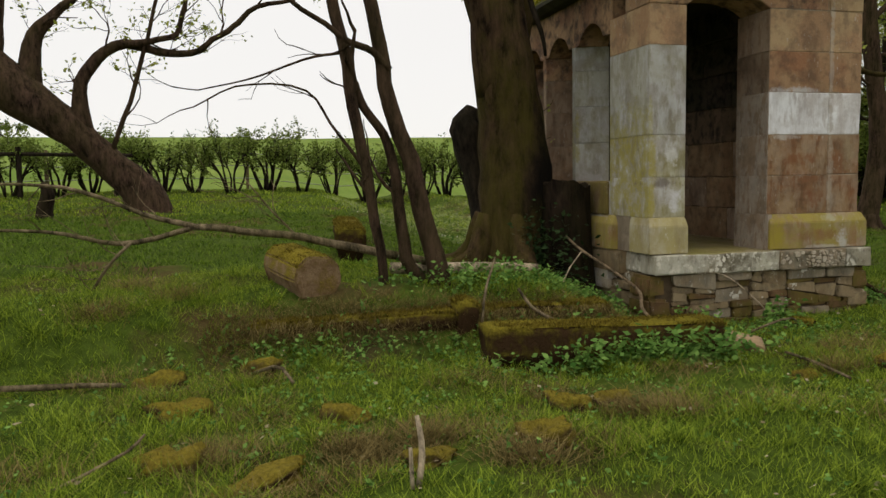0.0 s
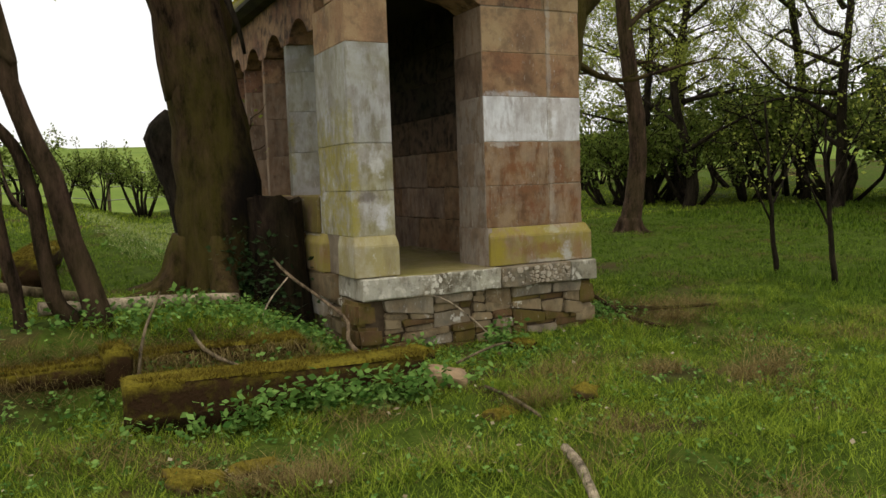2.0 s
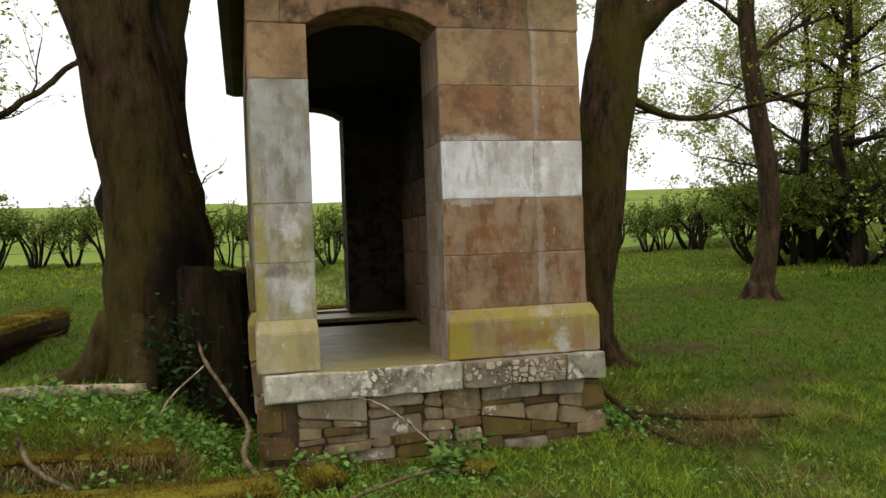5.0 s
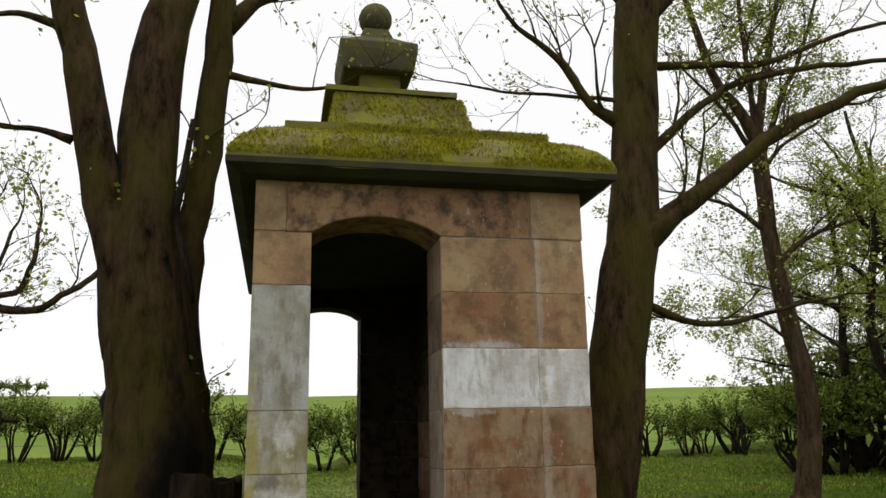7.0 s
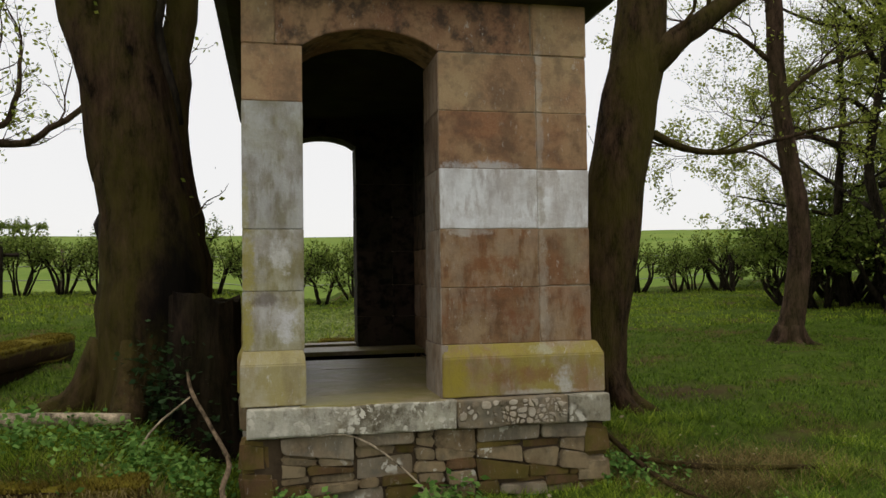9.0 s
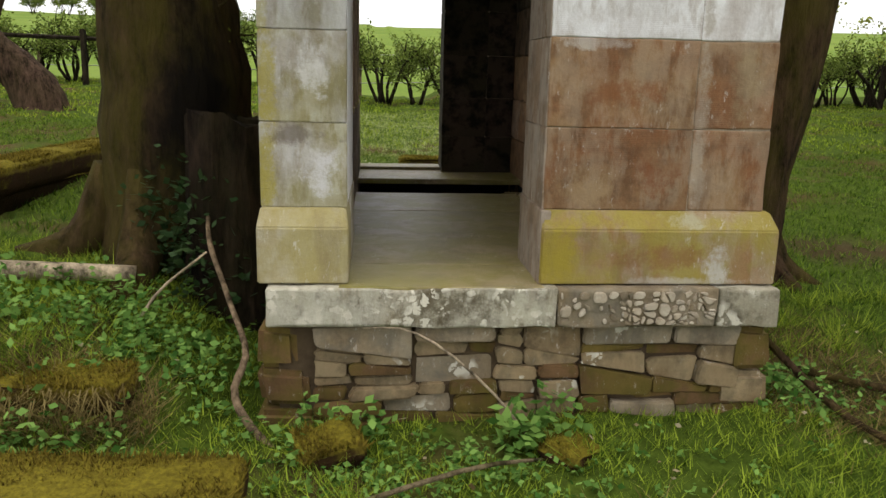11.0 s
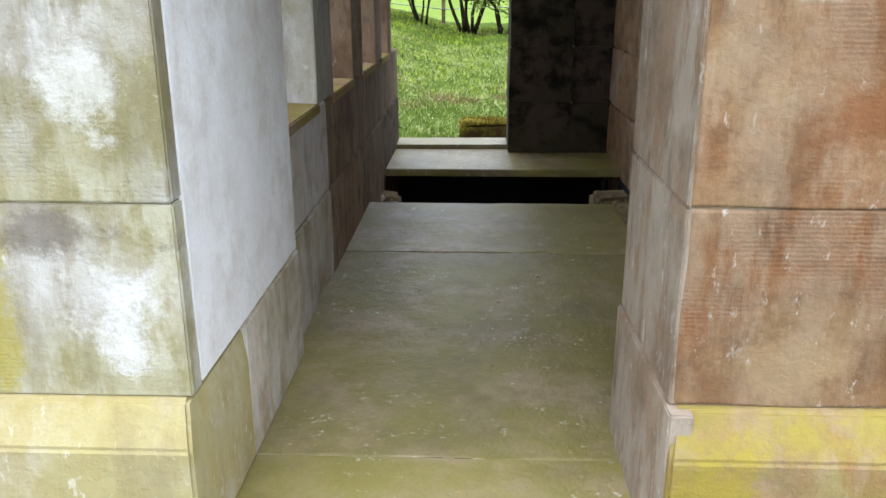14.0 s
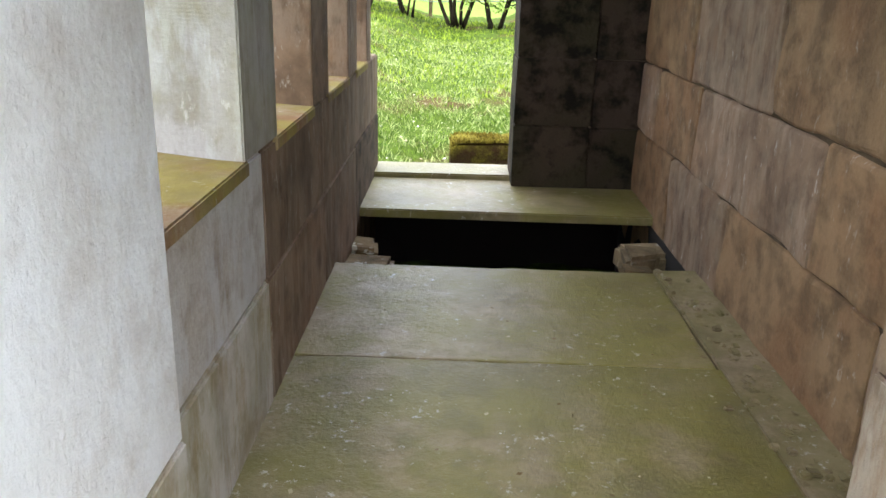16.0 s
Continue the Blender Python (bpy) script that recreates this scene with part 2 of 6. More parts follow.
INNER_LOW = stone("damp_stained_wall_foot", (0.46, 0.40, 0.33), (0.33, 0.27, 0.18), stain=(0.20, 0.15, 0.10), stain_amt=0.5, streak=(0.60, 0.59, 0.58), streak_amt=0.6, lichen=(0.25, 0.23, 0.08), lichen_amt=0.3)
FLOOR_STONE = stone("floor_slab_algae", (0.30, 0.235, 0.135), (0.18, 0.16, 0.06), stain=(0.13, 0.10, 0.055), stain_amt=0.7, lichen=(0.22, 0.195, 0.042), lichen_amt=0.75, rough=0.45, spec=0.35, flecks=0.9)
DUSTY = stone("dusty_floor_edge", (0.30, 0.24, 0.155), (0.23, 0.185, 0.095), stain=(0.14, 0.105, 0.06), stain_amt=0.5, lichen=(0.22, 0.21, 0.06), lichen_amt=0.35, flecks=0.8)
INNER = stone("inner_sandstone", (0.235, 0.150, 0.093), (0.185, 0.125, 0.082), stain=(0.09, 0.062, 0.042), stain_amt=0.6, streak=(0.35, 0.27, 0.20), streak_amt=0.5)
LIME_FADE = stone("fading_limewash", (0.66, 0.65, 0.66), (0.48, 0.42, 0.37), stain=(0.26, 0.18, 0.13), stain_amt=0.45, streak=(0.70, 0.70, 0.73), streak_amt=0.6, flecks=0.0)
INNER_TAN = stone("inner_sandstone_tan", (0.265, 0.172, 0.095), (0.20, 0.112, 0.058), stain=(0.10, 0.068, 0.04), stain_amt=0.65, flecks=0.3)
INNER_PALE = stone("inner_limewash", (0.72, 0.72, 0.75), (0.60, 0.57, 0.56), stain=(0.40, 0.33, 0.28), stain_amt=0.35, streak=(0.74, 0.74, 0.77), streak_amt=0.5, tool=0.2, flecks=0.0)
# Two stained inner stones, darkened in steps to paint the interior's gloom.
INNER_DIM = stone("inner_half_shade_stone", (0.13, 0.085, 0.055), (0.08, 0.055, 0.035), stain=(0.02, 0.016, 0.012), stain_amt=0.8, flecks=0.0)
INNER_DARK = stone("inner_deep_shade_stone", (0.060, 0.043, 0.032), (0.035, 0.032, 0.018), stain=(0.008, 0.007, 0.006), stain_amt=0.9, flecks=0.0)
MORTAR = stone("lime_mortar", (0.29, 0.235, 0.17), (0.22, 0.175, 0.12), stain_amt=0.4)
MOSS_STONE = stone("mossy_roof_stone", (0.15, 0.125, 0.06), (0.10, 0.085, 0.04), stain=(0.07, 0.06, 0.04), stain_amt=0.4, lichen=(0.15, 0.15, 0.014), lichen_amt=0.95, flecks=0.0)
# Lichened eave stone, near black to paint in the underside's shade.
EAVE = stone("eave_shade_black", (0.045, 0.038, 0.026), (0.028, 0.024, 0.018), stain=(0.012, 0.010, 0.008), stain_amt=0.7, lichen=(0.10, 0.10, 0.03), lichen_amt=0.25, flecks=0.0)
DARK_ROOF = stone("damp_roof_stone", (0.10, 0.085, 0.05), (0.065, 0.055, 0.035), stain=(0.04, 0.035, 0.03), stain_amt=0.5, lichen=(0.13, 0.13, 0.03), lichen_amt=0.5)


def mossy_stone_mat(name, side, side2, moss, moss2):
    """Damp stone with moss grown over the faces that look up."""
    m, n, l, b = nodes_of(name)
    co = n.new("ShaderNodeTexCoord").outputs["Object"]
    mid, fine = noise_node(n, l, co, 7.0, 8, 0.7), noise_node(n, l, co, 45.0, 5, 0.7)
    c = mix(n, l, ramp(n, l, mid.outputs[0], [(0.38, 0), (0.62, 1)]), side, side2)
    up = n.new("ShaderNodeSeparateXYZ")
    l.new(n.new("ShaderNodeNewGeometry").outputs["Normal"], up.inputs[0])
    wsum = n.new("ShaderNodeMath")
    wsum.operation = "MULTIPLY_ADD"
    l.new(mid.outputs[0], wsum.inputs[0])
    wsum.inputs[1].default_value = 2.2
    l.new(up.outputs["Z"], wsum.inputs[2])
    mc = mix(n, l, ramp(n, l, fine.outputs[0], [(0.3, 0), (0.7, 1)]), moss, moss2)
    cover = n.new("ShaderNodeMapRange")
    cover.inputs["From Min"].default_value, cover.inputs["From Max"].default_value = 1.05, 1.65
    l.new(wsum.outputs[0], cover.inputs["Value"])
    c = mix(n, l, cover.outputs[0], c, mc)
    l.new(c, b.inputs["Base Color"])
    b.inputs["Roughness"].default_value = 0.95
    b.inputs["Specular IOR Level"].default_value = 0.05
    bump(n, l, b, mix(n, l, 0.4, mid.outputs[0], fine.outputs[0]), 1.0, 0.05)
    return m


def bark(name, base, moss, amount, wet=()):
    m, n, l, b = nodes_of(name)
    co = n.new("ShaderNodeTexCoord").outputs["Object"]
    a = noise_node(n, l, co, 11, 9, 0.75, (1, 1, 0.3))
    g = noise_node(n, l, co, 2.2, 9, 0.72, (1, 1, 0.6))
    c = mix(n, l, ramp(n, l, a.outputs[0], [(0.38, 0), (0.64, 1)]), tuple(v * 0.15 for v in base), tuple(v * 2.1 for v in base))
    gm = n.new("ShaderNodeMath")
    gm.operation = "MULTIPLY"
    l.new(ramp(n, l, g.outputs[0], [(0.4, 0), (0.6, 1)]), gm.inputs[0])
    gm.inputs[1].default_value = amount
    c = mix(n, l, gm.outputs[0], c, moss)
    for centre, radius in wet:
        far_ = n.new("ShaderNodeVectorMath")
        far_.operation = "DISTANCE"
        mp = n.new("ShaderNodeMapping")
        mp.inputs["Scale"].default_value = (1, 1, 0.55)
        l.new(co, mp.inputs[0])
        l.new(mp.outputs[0], far_.inputs[0])
        far_.inputs[1].default_value = (centre[0], centre[1], centre[2] * 0.55)
        edge_ = n.new("ShaderNodeMath")
        edge_.operation = "MULTIPLY_ADD"
        l.new(g.outputs[0], edge_.inputs[0])
        edge_.inputs[1].default_value = 0.9
        l.new(far_.outputs["Value"], edge_.inputs[2])
        c = mix(n, l, ramp(n, l, edge_.outputs[0], [(radius + 0.40, 0.94), (radius + 0.72, 0)]), c, (0.006, 0.005, 0.004))
    l.new(c, b.inputs["Base Color"])
    b.inputs["Roughness"].default_value = 0.95
    b.inputs["Specular IOR Level"].default_value = 0.08
    ridge = noise_node(n, l, co, 16, 6, 0.6, (1, 1, 0.13))
    bump(n, l, b, mix(n, l, 0.5, a.outputs[0], ridge.outputs[0]), 1.0, 0.07)
    return m


KERB_MOSS = mossy_stone_mat("moss_topped_kerb", (0.055, 0.030, 0.014), (0.030, 0.018, 0.009), (0.085, 0.068, 0.010), (0.23, 0.19, 0.022))
FIELD_MOSS = mossy_stone_mat("half_mossed_field_stone", (0.13, 0.085, 0.045), (0.060, 0.038, 0.020), (0.10, 0.078, 0.013), (0.24, 0.19, 0.026))
COFFIN_MOSS = mossy_stone_mat("moss_topped_bare_sandstone", (0.27, 0.185, 0.105), (0.13, 0.075, 0.040), (0.12, 0.095, 0.012), (0.28, 0.22, 0.025))
BARK = bark("mossy_bark", (0.040, 0.024, 0.013), (0.066, 0.056, 0.010), 0.7, [((2.95, 6.80, 1.30), 0.17)])
BARK_DARK = bark("dark_bark", (0.020, 0.015, 0.010), (0.022, 0.020, 0.008), 0.35)
BARK_RED = bark("reddish_thin_bark", (0.050, 0.030, 0.020), (0.060, 0.048, 0.018), 0.45)
DEADWOOD = bark("dead_branch_wood", (0.15, 0.115, 0.07), (0.08, 0.07, 0.025), 0.5)
PALEWOOD = bark("bleached_stick", (0.36, 0.29, 0.20), (0.26, 0.21, 0.14), 0.3)
STICKWOOD = bark("grey_brown_stick", (0.19, 0.135, 0.085), (0.12, 0.09, 0.05), 0.35)
ROT = bark("rotten_stump_wood", (0.017, 0.011, 0.007), (0.03, 0.028, 0.01), 0.4)


def leaf_mat(name, a, c, rough=0.55):
    m, n, l, b = nodes_of(name)
    isl = n.new("ShaderNodeNewGeometry").outputs["Random Per Island"]
    l.new(ramp(n, l, isl, [(0.0, a), (1.0, c)]), b.inputs["Base Color"])
    b.inputs["Roughness"].default_value = rough
    b.inputs["Specular IOR Level"].default_value = 0.06
    tr, sh = n.new("ShaderNodeBsdfTranslucent"), n.new("ShaderNodeMixShader")
    sh.inputs[0].default_value = 0.3
    l.new(ramp(n, l, isl, [(0.0, a), (1.0, c)]), tr.inputs["Color"])
    l.new(b.outputs[0], sh.inputs[1])
    l.new(tr.outputs[0], sh.inputs[2])
    l.new(sh.outputs[0], n["Material Output"].inputs["Surface"])
    return m


GRASS = leaf_mat("grass_blades", (0.024, 0.066, 0.005), (0.32, 0.41, 0.042))
# Darker copy of the blade colours, with tree shade painted in.
GRASS_SHADE = leaf_mat("tree_shade_grass", (0.014, 0.044, 0.004), (0.165, 0.25, 0.026))
GRASS_DRY = leaf_mat("dead_grass", (0.10, 0.074, 0.022), (0.29, 0.225, 0.09), 0.8)
LEAF = leaf_mat("spring_leaves", (0.14, 0.18, 0.025), (0.38, 0.42, 0.08))
LEAF_HEDGE = leaf_mat("hawthorn_leaves", (0.06, 0.10, 0.015), (0.20, 0.25, 0.05))
HERB = leaf_mat("nettle_leaves", (0.045, 0.12, 0.02), (0.22, 0.37, 0.085))
IVY = leaf_mat("ivy_leaves", (0.02, 0.045, 0.015), (0.05, 0.085, 0.03), 0.4)
LITTER_PALE = leaf_mat("bleached_litter", (0.30, 0.25, 0.16), (0.62, 0.60, 0.52), 0.9)
BACK_GRASS = leaf_mat("pale_short_grass", (0.20, 0.25, 0.08), (0.42, 0.47, 0.20), 0.8)
MOSS_TUFT = leaf_mat("roof_moss", (0.14, 0.135, 0.010), (0.42, 0.38, 0.03), 0.9)

m_ground, gn, gl, gb = nodes_of("meadow_ground")
g_co = gn.new("ShaderNodeTexCoord").outputs["Object"]
g1 = noise_node(gn, gl, g_co, 0.9, 6, 0.6)
g2 = noise_node(gn, gl, g_co, 11, 8, 0.7)
g3 = noise_node(gn, gl, g_co, 0.05, 3, 0.5)
gc = mix(gn, gl, ramp(gn, gl, g2.outputs[0], [(0.3, 0), (0.7, 1)]), (0.022, 0.038, 0.005), (0.085, 0.125, 0.018))
gc = mix(gn, gl, ramp(gn, gl, g1.outputs[0], [(0.52, 0), (0.64, 0.85)]), gc, (0.082, 0.052, 0.024))
BARE = [(6.15, 5.68, 0.45), (4.93, 4.2, 0.35), (4.2, 3.4, 0.35), (3.85, 4.75, 0.3), (5.44, 3.86, 0.4), (6.5, 6.0, 0.4), (-0.1, 3.5, 0.3), (0.6, 3.4, 0.25), (1.35, 3.15, 0.28), (7.6, 8.6, 0.6), (0.9, 5.25, 0.35), (2.2, 3.65, 0.25), (7.4, 6.6, 0.4)]
for mx, my, mr in BARE:
    far_ = gn.new("ShaderNodeVectorMath")
    far_.operation = "DISTANCE"
    flat_ = gn.new("ShaderNodeMapping")
    flat_.inputs["Scale"].default_value = (1, 1, 0)
    gl.new(g_co, flat_.inputs[0])
    gl.new(flat_.outputs[0], far_.inputs[0])
    far_.inputs[1].default_value = (mx, my, 0)
    rag = gn.new("ShaderNodeMath")
    rag.operation = "MULTIPLY_ADD"
    gl.new(g2.outputs[0], rag.inputs[0])
    rag.inputs[1].default_value = 0.6
    gl.new(far_.outputs["Value"], rag.inputs[2])
    gc = mix(gn, gl, ramp(gn, gl, rag.outputs[0], [(mr + 0.0, 0.75), (mr + 0.38, 0)]), gc, (0.060, 0.040, 0.022))
gl.new(gc, gb.inputs["Base Color"])
gb.inputs["Roughness"].default_value = 0.95
gb.inputs["Specular IOR Level"].default_value = 0.03
bump(gn, gl, gb, g2.outputs[0], 0.8, 0.05)
m_field, fn, fl, fb = nodes_of("far_pasture")
f_co = fn.new("ShaderNodeTexCoord").outputs["Object"]
f1 = noise_node(fn, fl, f_co, 0.12, 6, 0.6)
f2 = noise_node(fn, fl, f_co, 3.0, 8, 0.7)
fc = mix(fn, fl, ramp(fn, fl, f1.outputs[0], [(0.35, 0), (0.65, 1)]), (0.12, 0.19, 0.03), (0.19, 0.25, 0.05))
fc = mix(fn, fl, ramp(fn, fl, f2.outputs[0], [(0.35, 0), (0.7, 0.5)]), fc, (0.08, 0.11, 0.03))
fl.new(fc, fb.inputs["Base Color"])
fb.inputs["Roughness"].default_value = 0.95
fb.inputs["Specular IOR Level"].default_value = 0.03
# Near-black colour that paints in the darkness down the pit.
m_pit, pn, pl_, pb = nodes_of("pit_darkness")
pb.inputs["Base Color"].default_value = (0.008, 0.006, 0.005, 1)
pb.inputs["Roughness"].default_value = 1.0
m_wire, wn_, wl_, wb_ = nodes_of("galvanised_wire")
wb_.inputs["Base Color"].default_value = (0.25, 0.25, 0.25, 1)
wb_.inputs["Metallic"].default_value, wb_.inputs["Roughness"].default_value = 0.8, 0.5

# ---------------------------------------------------------------- mesh helpers


def thing(name, at, label, category, group="", kind=""):
    ob = new(name)
    ob.location = at
    ob.empty_display_size = 0.1
    return tagged(ob, label, category, group, kind)


def mesh_of(name, bm, material, smooth=False):
    me = bpy.data.meshes.new(name)
    bmesh.ops.recalc_face_normals(bm, faces=bm.faces)
    bm.to_mesh(me)
    bm.free()
    for mt in material if isinstance(material, (list, tuple)) else [material]:
        me.materials.append(mt)
    if smooth:
        me.shade_smooth()
    return me


def part(name, bm, material, parent=None, label="", smooth=False):
    """One mesh object, built in world coordinates, under a thing or a part."""
    ob = new(name, mesh_of(name, bm, material, smooth))
    if parent:
        ob.parent = parent
        ob.matrix_parent_inverse = base_of(parent).inverted()
    if label:
        ob["label"] = label
    return ob


def base_of(ob):
    m = ob.matrix_basis.copy()
    while ob.parent:
        m = ob.parent.matrix_basis @ ob.matrix_parent_inverse @ m
        ob = ob.parent
    return m


def raw(name, verts, faces, material, parent=None, label="", smooth=False):
    me = bpy.data.meshes.new(name)
    me.from_pydata(verts, [], faces)
    me.materials.append(material)
    if smooth:
        me.shade_smooth()
    ob = new(name, me)
    if parent:
        ob.parent = parent
        ob.matrix_parent_inverse = base_of(parent).inverted()
    if label:
        ob["label"] = label
    return ob


def prism(pts, axis, lo, hi, bevel=0.008, wobble=0.0, seed=0):
    """A block with the outline pts in the plane across axis, from lo to hi along it."""
    bm = bmesh.new()
    put = {"x": lambda p, h: (h, p[0], p[1]), "y": lambda p, h: (p[0], h, p[1]), "z": lambda p, h: (p[0], p[1], h)}[axis]
    a = [bm.verts.new(put(p, lo)) for p in pts]
    b = [bm.verts.new(put(p, hi)) for p in pts]
    bm.faces.new(a)
    bm.faces.new(b[::-1])
    for k in range(len(pts)):
        j = (k + 1) % len(pts)
        bm.faces.new((a[k], b[k], b[j], a[j]))
    if wobble:
        rng = random.Random(seed)
        for v in bm.verts:
            v.co += Vector((rng.uniform(-1, 1), rng.uniform(-1, 1), rng.uniform(-1, 1))) * wobble
    if bevel:
        bmesh.ops.recalc_face_normals(bm, faces=bm.faces)
        bmesh.ops.bevel(bm, geom=bm.edges[:], offset=bevel, segments=2, affect="EDGES", clamp_overlap=True)
    return bm


def box(x0, x1, y0, y1, z0, z1, bevel=0.008, wobble=0.0, seed=0):
    return prism([(x0, y0), (x1, y0), (x1, y1), (x0, y1)], "z", z0, z1, bevel, wobble, seed)


def worn(x0, x1, y0, y1, z0, z1, r=0.01, amp=0.003, step=0.09, seed=0):
    """A squared block with edges rounded unevenly by wear and a slightly rolling face."""
    bm = bmesh.new()
    lo, hi = Vector((x0, y0, z0)), Vector((x1, y1, z1))
    r = min(r, 0.3 * min(hi - lo))
    axes = []
    for a, b in zip(lo, hi):
        n = max(1, round((b - a - 2 * r) / step))
        axes.append([a, a + r * 0.5] + [a + r + (b - a - 2 * r) * k / n for k in range(n + 1)] + [b - r * 0.5, b])
    off, made = Vector((seed * 3.7, seed * 1.3, seed * 2.1)), {}

    def vert(p):
        if p not in made:
            v = Vector(p)
            w = r * max(0.25, 0.75 + 1.5 * noise.noise(v * 7 + off))
            q = Vector([min(max(c, a + w), b - w) for c, a, b in zip(v, lo, hi)])
            d = v - q
            v = q + d.normalized() * min(w, d.length)
            v += noise.noise_vector(v * 8 + off) * amp
            made[p] = bm.verts.new(v)
        return made[p]

    for k in range(3):
        i, j = (k + 1) % 3, (k + 2) % 3
        for side, end in ((0, axes[k][0]), (1, axes[k][-1])):
            for a, b in zip(axes[i], axes[i][1:]):
                for c, d in zip(axes[j], axes[j][1:]):
                    ring = []
                    for u, v in ((a, c), (b, c), (b, d), (a, d)):
                        p = [0, 0, 0]
                        p[k], p[i], p[j] = end, u, v
                        ring.append(vert(tuple(p)))
                    bm.faces.new(ring if side else ring[::-1])
    return bm


def broken(x0, x1, z0, z1, widest, tallest, rng, slant=0.07):
    """Splits a rectangle by slanting cuts into uneven pieces no wider or taller than the limits; returns their outlines."""
    todo, done = [[Vector((x0, z0)), Vector((x1, z0)), Vector((x1, z1)), Vector((x0, z1))]], []
    while todo:
        poly = todo.pop()
        w = max(p.x for p in poly) - min(p.x for p in poly)
        h = max(p.y for p in poly) - min(p.y for p in poly)
        wl, hl = widest * rng.uniform(0.45, 1.2), tallest * rng.uniform(0.5, 1.2)
        if w <= wl and h <= hl:
            done.append(poly)
            continue
        mid = sum(poly, Vector((0, 0))) / len(poly) + Vector((rng.uniform(-0.2, 0.2) * w, rng.uniform(-0.2, 0.2) * h))
        tilt = rng.gauss(0, slant)
        way = Vector((math.cos(tilt), math.sin(tilt))) if h / hl > w / wl else Vector((-math.sin(tilt), math.cos(tilt)))
        nor = Vector((-way.y, way.x))
        for sign in (1, -1):
            out = []
            for p, q in zip(poly, poly[1:] + poly[:1]):
                dp, dq = (p - mid).dot(nor) * sign, (q - mid).dot(nor) * sign
                if dp >= 0:
                    out.append(p)
                if dp * dq < 0:
                    out.append(p + (q - p) * (dp / (dp - dq)))
            if len(out) > 2:
                todo.append(out)
    return done


def shrunk(poly, gap, rng, j=0.0):
    """The outline drawn in by the gap, its corners cut and roughened."""
    c = sum(poly, Vector((0, 0))) / len(poly)
    out = []
    for k, p in enumerate(poly):
        for q in (poly[k - 1], poly[(k + 1) % len(poly)]):
            d = q - p
            m = p + d * min(0.3, max(gap, 0.012) * 1.3 / (d.length + 1e-6)) * rng.uniform(0.5, 1.2)
            e = c - m
            m = m + e * min(0.4, gap / (e.length + 1e-6)) + Vector((rng.uniform(-j, j), rng.uniform(-j, j)))
            out.append((m.x, m.y))
    return out


def tube(bm, pts, radii, seg=8, rough=0.0, cap=True, seed=0):
    """A bent round limb through pts with the radii."""
    pts = [Vector(p) for p in pts]
    rings = []
    side = Vector((1, 0.13, 0.07))
    rng = random.Random(seed)
    for k, p in enumerate(pts):
        d = (pts[min(k + 1, len(pts) - 1)] - pts[max(k - 1, 0)]).normalized()
        side = (side - d * side.dot(d)).normalized()
        up = d.cross(side)
        ring = []
        for s in range(seg):
            a = 2 * math.pi * s / seg
            r = radii[k] * (1 + rough * rng.uniform(-1, 1))
            ring.append(bm.verts.new(p + side * (math.cos(a) * r) + up * (math.sin(a) * r)))
        rings.append(ring)
    for a, b in zip(rings, rings[1:]):
        for s in range(seg):
            t = (s + 1) % seg
            bm.faces.new((a[s], a[t], b[t], b[s]))
    if cap:
        bm.faces.new(rings[0][::-1])
        bm.faces.new(rings[-1])


def spline(pts, n):
    """n points along a smooth curve through pts."""
    P = [Vector(p) for p in pts]
    P = [P[0] * 2 - P[1]] + P + [P[-1] * 2 - P[-2]]
    out = []
    for k in range(n):
        u = k / (n - 1) * (len(P) - 3)
        i = min(int(u), len(P) - 4)
        t = u - i
        a, b, c, d = P[i : i + 4]
        out.append(0.5 * (2 * b + (c - a) * t + (2 * a - 5 * b + 4 * c - d) * t * t + (3 * b - a - 3 * c + d) * t**3))
    return out


def sig(v):
    return 1 / (1 + math.exp(-max(-40, min(40, v))))


def ground_z(x, y):
    """Height of the ground: a low bank beside the mausoleum, a gentle rise, and the hill beyond the hedge."""
    z = 0.04 + 0.40 * sig((2.95 - x) / 0.22) * sig((y - 5.5) / 0.13)
    z += 0.05 * sig((y - 5.0) / 0.3)
    z += 0.24 * sig((x - 5.5) / 0.08) * sig((y - 6.15) / 0.14) * sig((6.5 - x) / 0.3)
    z += 0.033 * max(0.0, min(y, 26.0) - 6.5)
    z += 0.012 * max(0.0, min(x, 30) - 7) * sig((y - 9) / 2)
    far = max(0.0, math.hypot(x - 3, y) - 30)
    z += 0.072 * min(far, 120) * sig((y + 10) / 8)
    if math.hypot(x - 3, y - 5) < 30:
        z += 0.05 * noise.noise((x * 0.8, y * 0.8, 0)) + 0.055 * noise.noise((x * 2.3, y * 2.3, 4)) + 0.03 * noise.noise((x * 5.5, y * 5.5, 9))
    return z


# ---------------------------------------------------------------- ground
def grid(name, xs, ys, material, label, drop=0.0):
    verts = [(x, y, ground_z(x, y) - drop) for y in ys for x in xs]
    nx = len(xs)
    faces = [(j * nx + i, j * nx + i + 1, (j + 1) * nx + i + 1, (j + 1) * nx + i) for j in range(len(ys) - 1) for i in range(nx - 1)]
    ob = raw(name, verts, faces, material, smooth=True)
    return tagged(ob, label, "ground", kind="structure")


xs = sorted(set([-400, -250, -150, -100, -70, -50, -38, -30, -24, -19, -15, -12, -9.5, -8] + [round(-7 + 0.12 * k, 3) for k in range(160)] + [13, 14.5, 16, 18, 20, 23, 26, 30, 36, 44, 55, 70, 100, 150, 250, 400]))
